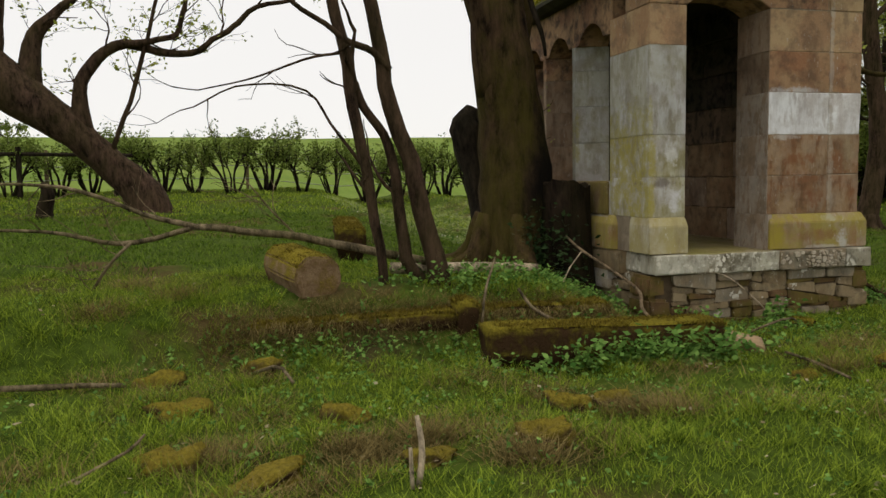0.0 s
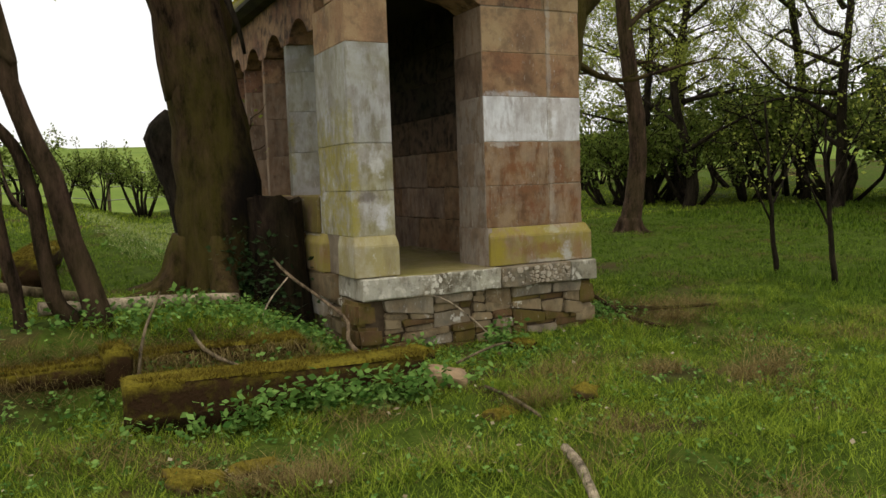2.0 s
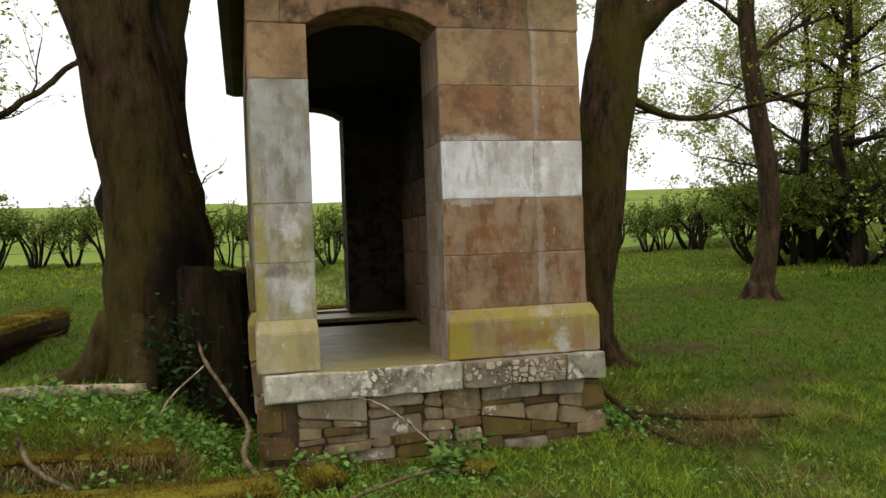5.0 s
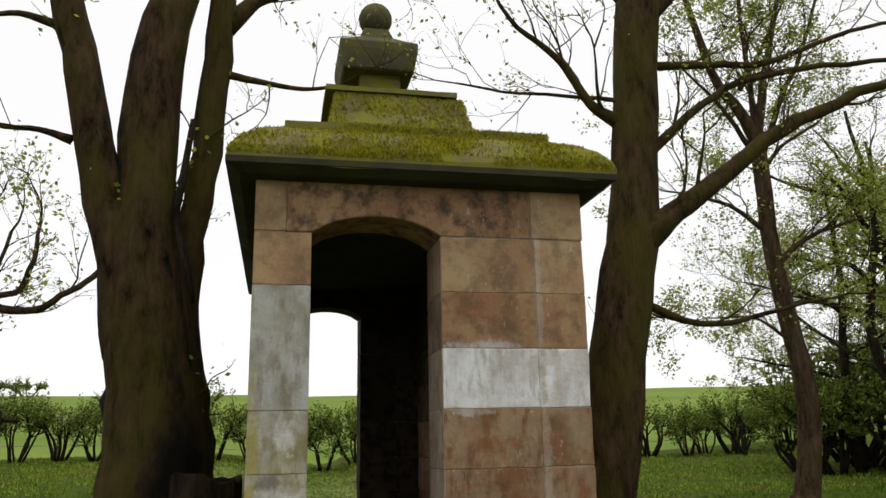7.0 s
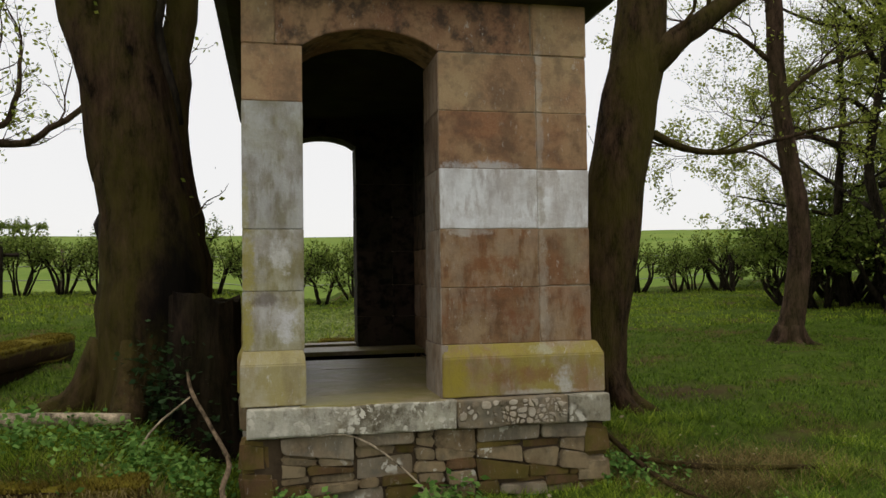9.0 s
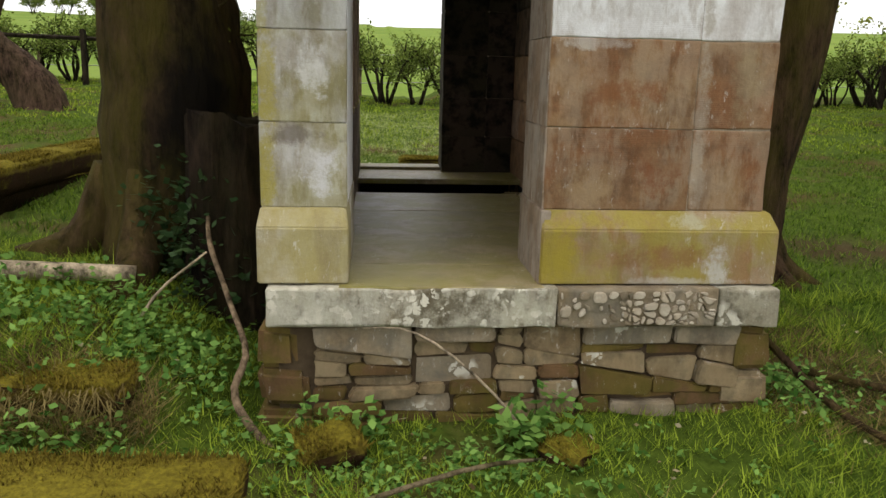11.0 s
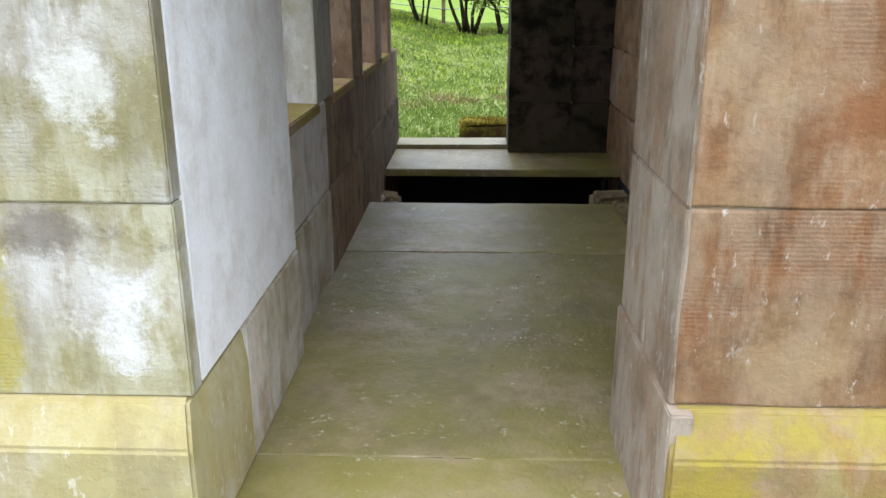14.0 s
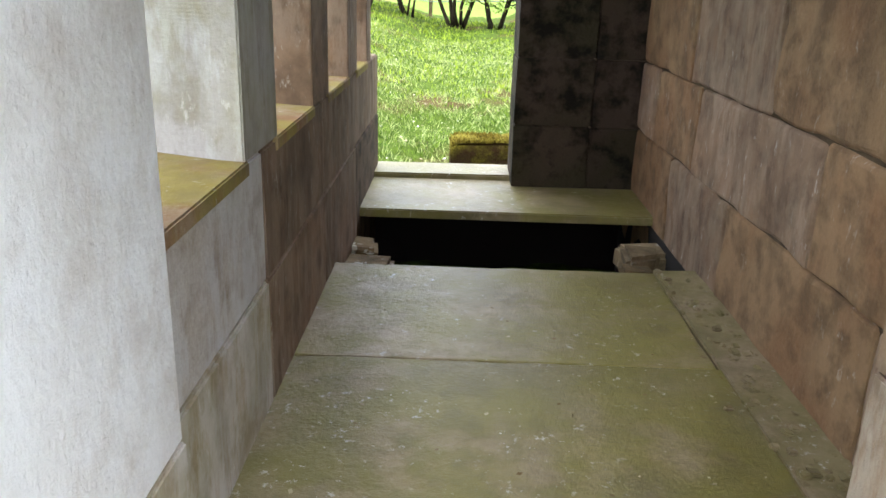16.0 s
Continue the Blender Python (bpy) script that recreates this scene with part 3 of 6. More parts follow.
ys = sorted(set([-400, -200, -100, -60, -40, -25, -18, -12, -8, -5] + [round(-4 + 0.12 * k, 3) for k in range(150)] + [15, 16, 17.5, 19, 21, 23, 25, 26.5, 28, 30, 33, 37, 42, 50, 60, 75, 90, 110, 130, 150, 180, 230, 300, 420]))
ground = grid("ground", xs, ys, m_ground, "uneven spring meadow grass with bare muddy patches")
ground.data.materials.append(m_field)
for poly in ground.data.polygons:
    c = poly.center
    if c.y > 27.5 or abs(c.x - 3) > 32 or c.y < -12:
        poly.material_index = 1

# ---------------------------------------------------------------- mausoleum
X0, X1, Y0, Y1 = 3.33, 5.40, 5.75, 9.75
XI0, XI1, YI0, YI1 = 3.64, 4.95, 6.17, 9.42
FLOOR, TOP = 0.67, 3.09
DX0, DX1 = 3.67, 4.465
COURSES = [0.975, 1.31, 1.66, 2.02, 2.365, 2.715]
house = thing("mausoleum", ((X0 + X1) / 2, (Y0 + Y1) / 2, 0.0), "small weathered sandstone mausoleum with mossy stone roof and open doorway", "mausoleum")
G = 0.0008


def wall_core(name, bm, label=""):
    return part(name, bm, MORTAR, house, label)


# front wall: left pillar, right pier, lintel
front = wall_core("front_wall", box(DX1 + 0.005, X1 - 0.005, Y0 + 0.005, YI0 - 0.02, FLOOR, TOP - 0.01, 0), "front wall of large squared sandstone blocks")
for k, (lo, hi) in enumerate(zip(COURSES, COURSES[1:])):
    a, b_ = ((TAN, TAN), (ORANGE, ORANGE), (WHITE, WHITE), (BROWN, BROWN), (BROWN, BROWN))[4 - k]
    part("stone", worn(DX1, 5.0695, Y0, YI0, lo + G, hi - G, 0.007, 0.0022, 0.09, k), a, front)
    part("stone", worn(5.07, X1, Y0 + 0.001, YI0, lo + G, hi - G, 0.010, 0.003, 0.07, k + 9), b_, front)
pillar = wall_core("corner_pillar", box(X0 + 0.005, DX0 - 0.02, Y0 + 0.005, 6.36, FLOOR, 2.70, 0), "corner pillar of pale grey sandstone blocks")
PILLAR = [(X0, Y0), (DX0, Y0), (DX0, Y0 + 0.045), (DX0 - 0.035, Y0 + 0.045), (DX0 - 0.035, 6.42), (3.60, 6.52), (X0 + 0.03, 6.50), (X0, 6.45)]
for lo, hi in ((0.975, 2.39), (2.39, 2.715)):
    part("jamb_stone", box(DX0 - 0.034, DX0, Y0 + 0.046, 6.56, lo + G, hi - G, 0.005, 0.001, int(hi * 20)), INNER_PALE if lo < 2 else INNER, pillar, "lime-whitened door jamb stone")
for lo, hi, mt in ((0.975, 1.31, GREY_WHITE), (1.31, 1.66, GREY_WHITE), (1.66, 2.39, GREY), (2.39, 2.715, TAN)):
    part("stone", prism(PILLAR, "z", lo + G, hi - G, 0.0035, 0.001, int(lo * 10)), mt, pillar)

for lo, hi in ((0.66, 0.975), (0.975, 1.31), (1.31, 1.66), (1.66, 2.02), (2.02, 2.365), (2.365, 2.715)):
    part("jamb_stone", box(DX1 - 0.004 - (0.008 if lo < 0.9 else 0), DX1 + 0.03, Y0 + 0.003 - (0.035 if lo < 0.9 else 0), YI0 + 0.03, lo + G, hi - G, 0.003, 0.001, int(hi * 30)), MAUVE if lo < 2 else INNER, front, "lime-streaked door jamb stone")
part("jamb_stone", box(DX0 - 0.034, DX0 + 0.004, 6.052, 6.56, FLOOR, 0.974, 0.004), INNER_LOW, pillar, "low door jamb stone")

# plinth with weathered top
def plinth(x0, x1, y0, y1, mt, parent, out=(1, 1, 1, 1)):
    """A base stone with a sloped top; out: sides (west, east, south, north) that stand proud."""
    bm = bmesh.new()
    c = 0.035
    z1, z2 = 0.90, 0.975
    lo = [(x0, y0), (x1, y0), (x1, y1), (x0, y1)]
    hi = [(x0 + c * out[0], y0 + c * out[2]), (x1 - c * out[1], y0 + c * out[2]), (x1 - c * out[1], y1 - c * out[3]), (x0 + c * out[0], y1 - c * out[3])]
    rings = [[bm.verts.new((*p, z)) for p in ring] for ring, z in ((lo, FLOOR + 0.002), (lo, z1), (hi, z2))]
    bm.faces.new(rings[0])
    bm.faces.new(rings[2])
    for r, s in zip(rings, rings[1:]):
        for k in range(4):
            j = (k + 1) % 4
            bm.faces.new((r[k], r[j], s[j], s[k]))
    bmesh.ops.recalc_face_normals(bm, faces=bm.faces)
    bmesh.ops.bevel(bm, geom=bm.edges[:], offset=0.006, segments=2, affect="EDGES")
    return part("plinth_stone", bm, mt, parent)


plinth(DX1 - 0.008, X1 + 0.06, Y0 - 0.05, YI0 + 0.02, YELLOW, front, (0.3, 1, 1, 0))
plinth(X0 - 0.015, DX0 + 0.006, Y0 - 0.05, 6.05, OLIVE, pillar, (0.4, 0.3, 1, 0))
plinth(X0 - 0.055, 3.60, 6.30, 6.78, YELLOW, pillar, (1, 0, 1, 0))

# lintel course with a flat segmental arch over the door
def arc(x0, x1, z0, rise, n=10):
    return [(x0 + (x1 - x0) * k / n, z0 + rise * (1 - (2 * k / n - 1) ** 2) ** 0.8) for k in range(n + 1)]


lintel = wall_core("lintel", box(X0 + 0.02, X1 - 0.02, Y0 + 0.02, YI0 - 0.02, 2.90, TOP - 0.01, 0), "lintel course with a shallow arch over the doorway")
part("stone", box(X0, 3.52 - G, Y0, YI0, 2.715 + G, TOP, 0.008), TAN, lintel)
part("stone", prism([(3.52 + G, 2.718)] + arc(DX0, DX1, 2.718, 0.115) + [(5.045, 2.718), (5.045, TOP), (3.52 + G, TOP)], "y", Y0, YI0, 0.006), LINTEL, lintel)
part("stone", box(5.05, X1 + 0.004, Y0 - 0.004, YI0, 2.715 + G, TOP, 0.008), TAN, lintel)

# west side wall with four splayed arched windows
SILL = 1.28
WIN = [(6.62, 7.09), (7.39, 7.86), (8.16, 8.63), (8.90, 9.26)]
west = wall_core("side_wall", box(X0 + 0.02, XI0 - 0.02, 6.45, Y1 - 0.3, FLOOR - 0.3, SILL - 0.03, 0), "side wall pierced by narrow arched windows")
for k, (a, b_) in enumerate(((6.43, 7.23), (7.23, 8.02), (8.02, 8.82), (8.82, Y1))):
    part("stone", box(X0 + 0.005, XI0, a + G, b_ - G, 0.975 + G, SILL - G, 0.006, 0.002, 40 + k), (LIME_FADE, INNER, INNER, INNER)[k], west)
    # The rearmost stone is dimmed by colour for the unlit interior.
    part("stone", box(X0 - 0.03, XI0 + 0.004, a + G, b_ - G, 0.30, 0.975 - G, 0.006, 0.002, 50 + k), (INNER_LOW, INNER, INNER, INNER_DIM)[k], west)
# outer face of the low side wall, brown and damp
for k, (a, b_) in enumerate(((6.46, 7.1), (7.1, 7.9), (7.9, 8.9), (8.9, Y1))):
    part("stone", worn(X0 - 0.035, X0 + 0.004, a + 0.002, b_ - 0.002, 0.978, SILL - 0.004, 0.012, 0.004, 0.1, 140 + k), (OLIVE_DAMP, BROWN, INNER, INNER)[k], west)
    part("stone", worn(X0 - 0.055, X0 - 0.031, a + 0.32 * (k == 0), b_ - 0.002, 0.32, 0.972, 0.012, 0.004, 0.1, 150 + k), RUBBLE_MOSSY, west)
bounds = [6.50] + [w for pair in WIN for w in pair] + [Y1]
for k in range(4):
    lo, hi = bounds[2 * k + 2], bounds[2 * k + 3]
    s = 0.11
    last = k == 3
    plan = [(X0, lo + s), (X0 + 0.05, lo + s - 0.02), (XI0 - 0.06, lo + 0.012), (XI0, lo), (XI0, hi if not last else YI1), (XI0 - 0.06, hi - 0.012 if not last else YI1), (X0 + 0.05, hi - s + 0.02 if not last else Y1), (X0, hi - s if not last else Y1)]
    for a, b_ in ((SILL, 1.66), (1.66, 2.02), (2.02, 2.365), (2.365, 2.60)):
        # Top course beyond the first pier is coloured for eave shade.
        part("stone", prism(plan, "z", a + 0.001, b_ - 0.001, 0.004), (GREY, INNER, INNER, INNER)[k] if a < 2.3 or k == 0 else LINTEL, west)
part("stone", prism([(XI0, 6.40), (XI0, WIN[0][0]), (XI0 - 0.06, WIN[0][0] + 0.01), (X0 + 0.05, WIN[0][0] - 0.09), (X0 + 0.05, 6.40)], "z", SILL, 2.60, 0.004), INNER_PALE, west)
for k, (a, b_) in enumerate(WIN):
    part("window_sill", prism([(XI0 + 0.004, a - 0.02), (XI0 + 0.004, b_ + 0.02), (X0 + 0.004, b_ + 0.12), (X0 + 0.004, a - 0.12)], "z", SILL - 0.03, SILL + 0.004, 0.004), YELLOW, west, "algae-yellowed window sill")
    lo = 6.40 if k == 0 else (WIN[k - 1][1] + a) / 2
    hi = Y1 if k == 3 else (b_ + WIN[k + 1][0]) / 2
    # Window head stone darkened to stand for the eave's shade.
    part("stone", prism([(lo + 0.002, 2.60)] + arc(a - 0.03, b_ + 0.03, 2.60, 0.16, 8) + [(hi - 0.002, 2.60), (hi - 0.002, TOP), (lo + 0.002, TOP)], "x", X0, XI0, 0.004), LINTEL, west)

# east wall, plain ashlar inside
east = wall_core("side_wall", box(XI1 + 0.012, X1 - 0.02, YI0, Y1 - 0.02, 0.0, TOP, 0), "blind side wall of large sandstone blocks")
east.data.materials[0] = EARTH_JOINT
JOINTS = [(0.30, 0.985, (6.17, 7.05, 8.04, 8.75, 9.60)), (0.985, 1.305, (6.17, 7.42, 8.47, 9.10, 9.60)), (1.305, 1.66, (6.17, 6.95, 7.80, 8.62, 9.60)), (1.66, 2.02, (6.17, 7.30, 8.20, 9.60)), (2.02, 2.365, (6.17, 7.0, 8.6, 9.60)), (2.365, 2.715, (6.17, 7.5, 9.60)), (2.715, TOP, (6.17, 8.0, 9.60))]
for r, (lo, hi, at) in enumerate(JOINTS):
    for k, (a, b_) in enumerate(zip(at, at[1:])):
        # Courses darken upwards: interior shade put into the stone colour.
        part("stone", worn(XI1, X1 - 0.06 if r else XI1 + 0.2, a + 0.001, b_ - 0.001, lo + 0.001, hi - 0.001, 0.020, 0.007, 0.075, r * 7 + k), (INNER, INNER_TAN, INNER, INNER_TAN)[(r + k) % 4] if r < 3 else INNER_DIM if r == 3 else INNER_DARK, east)
for r, (lo, hi) in enumerate(((0.30, 0.975), (0.975, 1.31), (1.31, 1.66), (1.66, 2.02), (2.02, 2.365), (2.365, 2.715), (2.715, TOP))):
    for k in range(3):
        part("stone", box(X1 - 0.055, X1, 6.30 + 1.2 * k + G, 6.30 + 1.2 * (k + 1) - G, lo + G, hi - G, 0.006), BROWN if r < 4 else TAN, east)

# north wall with an off-centre doorway
BX0, BX1 = 3.66, 4.345
north = wall_core("back_wall", box(BX1 + 0.03, X1 - 0.02, YI1 + 0.02, Y1 - 0.02, FLOOR, TOP - 0.02, 0), "damp end wall darkened for the dim interior, with an open back doorway")
# Streaked end wall stone, its colour lowered for the unlit interior.
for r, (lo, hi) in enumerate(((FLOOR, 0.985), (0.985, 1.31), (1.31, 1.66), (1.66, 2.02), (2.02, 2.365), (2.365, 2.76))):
    part("stone", box(BX1, 4.72 - G, YI1, Y1, lo + G, hi - G, 0.006, 0.003, r), INNER_DARK, north)
    part("stone", box(4.72, X1, YI1 + 0.004, Y1, lo + G, hi - G, 0.006, 0.003, r + 8), INNER_DARK, north)
part("stone", prism([(XI0, 2.76)] + arc(BX0, BX1, 2.76, 0.10) + [(X1, 2.76), (X1, TOP), (XI0, TOP)], "y", YI1, Y1, 0.006), INNER_DARK, north)

# floor slabs over a burial pit
floor_bed = part("floor_bed", box(XI0 - 0.02, XI1 + 0.04, Y0 + 0.1, 8.16, 0.35, FLOOR - 0.10, 0), MORTAR, house, "rough bed beneath the floor slabs")
for k, (a, b_, x1) in enumerate(((Y0 - 0.09, 6.06, DX1 + 0.01), (6.06, 7.47, 4.80), (7.47, 8.22, 4.79))):
    part("slab", worn(DX0 - 0.03, x1, a + 0.001, b_ - 0.001, FLOOR - 0.10, FLOOR, 0.007, 0.003, 0.08, k), FLOOR_STONE, floor_bed)
part("mortar_strip", box(4.803, XI1 + 0.01, 6.06, 8.26, FLOOR - 0.13, FLOOR - 0.001, 0.006, 0.003, 5), DUSTY, floor_bed, "crumbled mortar beside the floor slabs")
part("slab", box(XI0 - 0.01, XI1 + 0.01, 8.93, YI1 + 0.12, FLOOR - 0.035, FLOOR + 0.006, 0.006, 0.003, 6), FLOOR_STONE, floor_bed)
part("slab", box(XI0 - 0.01, BX1 + 0.03, YI1 + 0.125, Y1 + 0.06, FLOOR - 0.02, FLOOR + 0.03, 0.008, 0.003, 7), FLOOR_STONE, floor_bed)
rng = random.Random(31)
for k in range(170):
    px, py, r = 4.87 + rng.gauss(0, 0.04), rng.uniform(6.1, 8.25), rng.uniform(0.004, 0.013)
    part("crumb", box(px - r, px + r, py - r * 1.2, py + r * 1.2, FLOOR - 0.03, FLOOR - 0.004 + r * 0.7, r * 0.4, r * 0.5, k), DUSTY, floor_bed)
# Pit bottom takes the painted darkness.
part("pit_lining", box(XI0 - 0.1, XI1 + 0.1, 8.0, 9.7, -0.7, -0.6, 0), m_pit, floor_bed, "pit bottom painted near black for the darkness below")

# base slab course and rubble footing
base = part("footing", box(X0 + 0.06, X1 + 0.05, Y0 - 0.022, 8.0, -0.3, 0.50, 0), EARTH_JOINT, house, "rubble footing below the slab course")
for k, (a, b_, mt) in enumerate(((X0 + 0.02, 4.525, PALE_SLAB), (4.528, 5.20, RUBBLE_PALE), (5.206, X1 + 0.07, PALE_SLAB))):
    part("slab", worn(a, b_, Y0 - 0.10, YI0, 0.50, FLOOR - 0.004, 0.018, 0.006, 0.05, 60 + k), mt, base)
part("slab", box(X0 - 0.04, XI0 - 0.03, YI0 + 0.003, 7.4, 0.46, FLOOR - 0.004, 0.014, 0.006, 70), RUBBLE, base)

# pit walls below the floor, painted near black for the darkness inside
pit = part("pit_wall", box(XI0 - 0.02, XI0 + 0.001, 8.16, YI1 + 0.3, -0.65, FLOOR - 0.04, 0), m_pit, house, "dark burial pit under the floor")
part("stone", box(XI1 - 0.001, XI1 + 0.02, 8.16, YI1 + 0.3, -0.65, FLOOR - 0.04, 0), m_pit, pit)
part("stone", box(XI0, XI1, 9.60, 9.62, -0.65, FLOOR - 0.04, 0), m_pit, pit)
rng = random.Random(11)
for k in range(10):
    x = XI0 + rng.uniform(0.0, 0.18) if k < 4 else XI1 - rng.uniform(0.0, 0.24)
    y, r = rng.uniform(8.24, 8.75), rng.uniform(0.05, 0.10)
    part("stone", box(x - r, x + r, y - r, y + r, FLOOR - 0.22 + rng.uniform(-0.05, 0.05), FLOOR - 0.09 + rng.uniform(-0.05, 0.04), 0.02, 0.02, 80 + k), RUBBLE, pit)

# rubble stones of the footing, broken flat pieces wedged together
rng = random.Random(5)
for poly in broken(X0 + 0.20, X1 - 0.06, -0.08, 0.497, 0.46, 0.15, rng):
    y = Y0 - 0.045 + rng.uniform(-0.03, 0.025)
    wide = max(p.x for p in poly) - min(p.x for p in poly)
    part("stone", prism(shrunk(poly, 0.004, rng, 0.009), "y", y, y + 0.2, 0.013), (RUBBLE_PALE if wide > 0.3 else RUBBLE) if rng.random() < (0.85 if min(p.y for p in poly) > 0.2 else 0.55) else RUBBLE_MOSSY, base)
z = -0.08
while z < 0.47:
    h = min(rng.choice((0.09, 0.13, 0.17)), 0.495 - z)
    y = Y0 + 0.10
    while y < 9.6:
        w = min(rng.uniform(0.2, 0.45), 9.7 - y)
        if w > 0.05:
            for xa in (X0 + 0.0, X1 - 0.03):
                xx = xa + rng.uniform(-0.02, 0.02)
                part("stone", box(xx, xx + 0.12, y + 0.005, y + w - 0.005, z + 0.004, z + h - 0.004, 0.014, 0.010, rng.randint(0, 999)), RUBBLE, base)
        y += w
    z += max(h, 0.03)
for k, (za, zb) in enumerate(((-0.05, 0.14), (0.14, 0.30), (0.30, 0.49))):
    part("cornerstone", box(X1 - 0.17 + 0.03 * k, X1 + 0.075, Y0 - 0.08 + 0.012 * k, Y0 + 0.25, za, zb - 0.004, 0.026, 0.016, 7 + k), RUBBLE_MOSSY if k != 1 else RUBBLE, base, "mossy corner stone")
    part("cornerstone", box(X0 - 0.02, X0 + 0.22 - 0.04 * k, Y0 - 0.06 + 0.01 * k, Y0 + 0.3, za, zb - 0.004, 0.026, 0.016, 19 + k), RUBBLE_MOSSY, base, "mossy corner stone")
# pale broken pebbles set in the mortar of the slab course
for poly in broken(4.535, 5.195, 0.512, 0.658, 0.078, 0.072, rng, 0.45):
    if rng.random() < (0.35 if max(p.x for p in poly) < 4.8 else 0.12):
        continue
    part("pebble", prism(shrunk(poly, rng.uniform(0.003, 0.007), rng, 0.002), "y", Y0 - 0.107 - rng.uniform(0, 0.008), Y0 - 0.09, 0.004), PEBBLE if rng.random() < 0.75 else RUBBLE_PALE, base)

# ---------------------------------------------------------------- roof
RX, RY = 4.375, 7.74
PROFILE = [(1.21, 3.085), (1.212, 3.15), (1.195, 3.20), (1.13, 3.29), (1.04, 3.365), (0.93, 3.415), (0.885, 3.425), (0.885, 3.50), (0.86, 3.515), (0.76, 3.545), (0.66, 3.62), (0.58, 3.74), (0.535, 3.94), (0.51, 4.12)]
UPPER = [(0.52, 4.125), (0.52, 4.165), (0.42, 4.185), (0.31, 4.23), (0.245, 4.30), (0.205, 4.40), (0.185, 4.52), (0.18, 4.68)]


def half_y(h):
    return h + 0.96 if h > 0.884 else 0.17 + (h - 0.17) * 2.34


def stack(profile, cx, cy, hy, cuts=1, shift=0.0):
    """Rectangular tiers through the profile of half-widths and heights, each side divided in cuts."""
    bm = bmesh.new()
    rings = []
    for h, z in profile:
        w = hy(h)
        ring = []
        corners = [(-h, -w), (h, -w), (h, w), (-h, w)]
        for k in range(4):
            (xa, ya), (xb, yb) = corners[k], corners[(k + 1) % 4]
            for s in range(cuts):
                f = s / cuts
                x, y = cx + xa + (xb - xa) * f, cy + ya + (yb - ya) * f
                zz = z + shift * noise.noise((x * 3, y * 3, z * 5))
                ring.append(bm.verts.new((x + shift * noise.noise((x * 4, y * 4, z)), y, zz)))
        rings.append(ring)
    n = len(rings[0])
    bm.faces.new(rings[0])
    bm.faces.new(rings[-1])
    for a, b_ in zip(rings, rings[1:]):
        for k in range(n):
            j = (k + 1) % n
            bm.faces.new((a[k], a[j], b_[j], b_[k]))
    return bm


roof = part("roof", stack(PROFILE, RX, RY, half_y, 14, 0.022), MOSS_STONE, house, "heavy moulded stone roof thick with yellow-green moss")
part("upper_tier", stack(UPPER, RX - 0.06, RY, half_y, 6, 0.01), MOSS_STONE, roof)
# Fascia and underside carry the eave shade in their colour.
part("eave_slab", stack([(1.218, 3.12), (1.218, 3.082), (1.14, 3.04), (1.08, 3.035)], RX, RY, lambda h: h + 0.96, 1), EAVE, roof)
finial = part("finial", stack([(0.19, 4.66), (0.30, 4.655), (0.315, 4.67), (0.345, 4.84), (0.345, 4.905), (0.335, 4.92), (0.24, 4.985), (0.15, 5.05), (0.11, 5.16)], RX - 0.085, RY, lambda h: h, 2), DARK_ROOF, roof, "flared stone finial with a ball")
bm = bmesh.new()
bmesh.ops.create_uvsphere(bm, u_segments=24, v_segments=14, radius=0.155)
bmesh.ops.translate(bm, verts=bm.verts, vec=(RX - 0.08, RY, 5.305))
part("ball", bm, DARK_ROOF, finial, "lichened stone ball", smooth=True)

# ---------------------------------------------------------------- tufts, blades, leaves


def soup(name, verts, quad, material, parent=None, label=""):
    """One mesh of many loose leaves; verts is an array (count * k, 3), k corners to a leaf."""
    k = 4 if quad else 3
    count = len(verts) // k
    me = bpy.data.meshes.new(name)
    me.vertices.add(len(verts))
    me.vertices.foreach_set("co", np.asarray(verts, dtype=np.float32).ravel())
    me.loops.add(count * k)
    me.loops.foreach_set("vertex_index", np.arange(count * k, dtype=np.int32))
    me.polygons.add(count)
    me.polygons.foreach_set("loop_start", np.arange(0, count * k, k, dtype=np.int32))
    me.update(calc_edges=True)
    me.materials.append(material)
    ob = new(name, me)
    if parent:
        ob.parent = parent
        ob.matrix_parent_inverse = base_of(parent).inverted()
    if label:
        ob["label"] = label
    return ob


def blades(points, low, high, width, lean, seed):
    """Grass blades as slim triangles on the points."""
    g = np.random.default_rng(seed)
    p = np.asarray(points, dtype=np.float64)
    n = len(p)
    a = g.uniform(0, 2 * np.pi, n)
    h = g.uniform(low, high, n)
    w = width * g.uniform(0.6, 1.3, n)
    side = np.stack([np.cos(a), np.sin(a), np.zeros(n)], 1) * w[:, None]
    b = a + np.pi / 2 + g.uniform(-0.8, 0.8, n)
    tip = p + np.stack([np.cos(b), np.sin(b), np.zeros(n)], 1) * (h * lean * g.uniform(0.2, 1.4, n))[:, None] + np.stack([np.zeros(n), np.zeros(n), h], 1)
    base_pt = p - np.array([0, 0, 0.01])
    return np.stack([base_pt - side, base_pt + side, tip], 1).reshape(-1, 3)


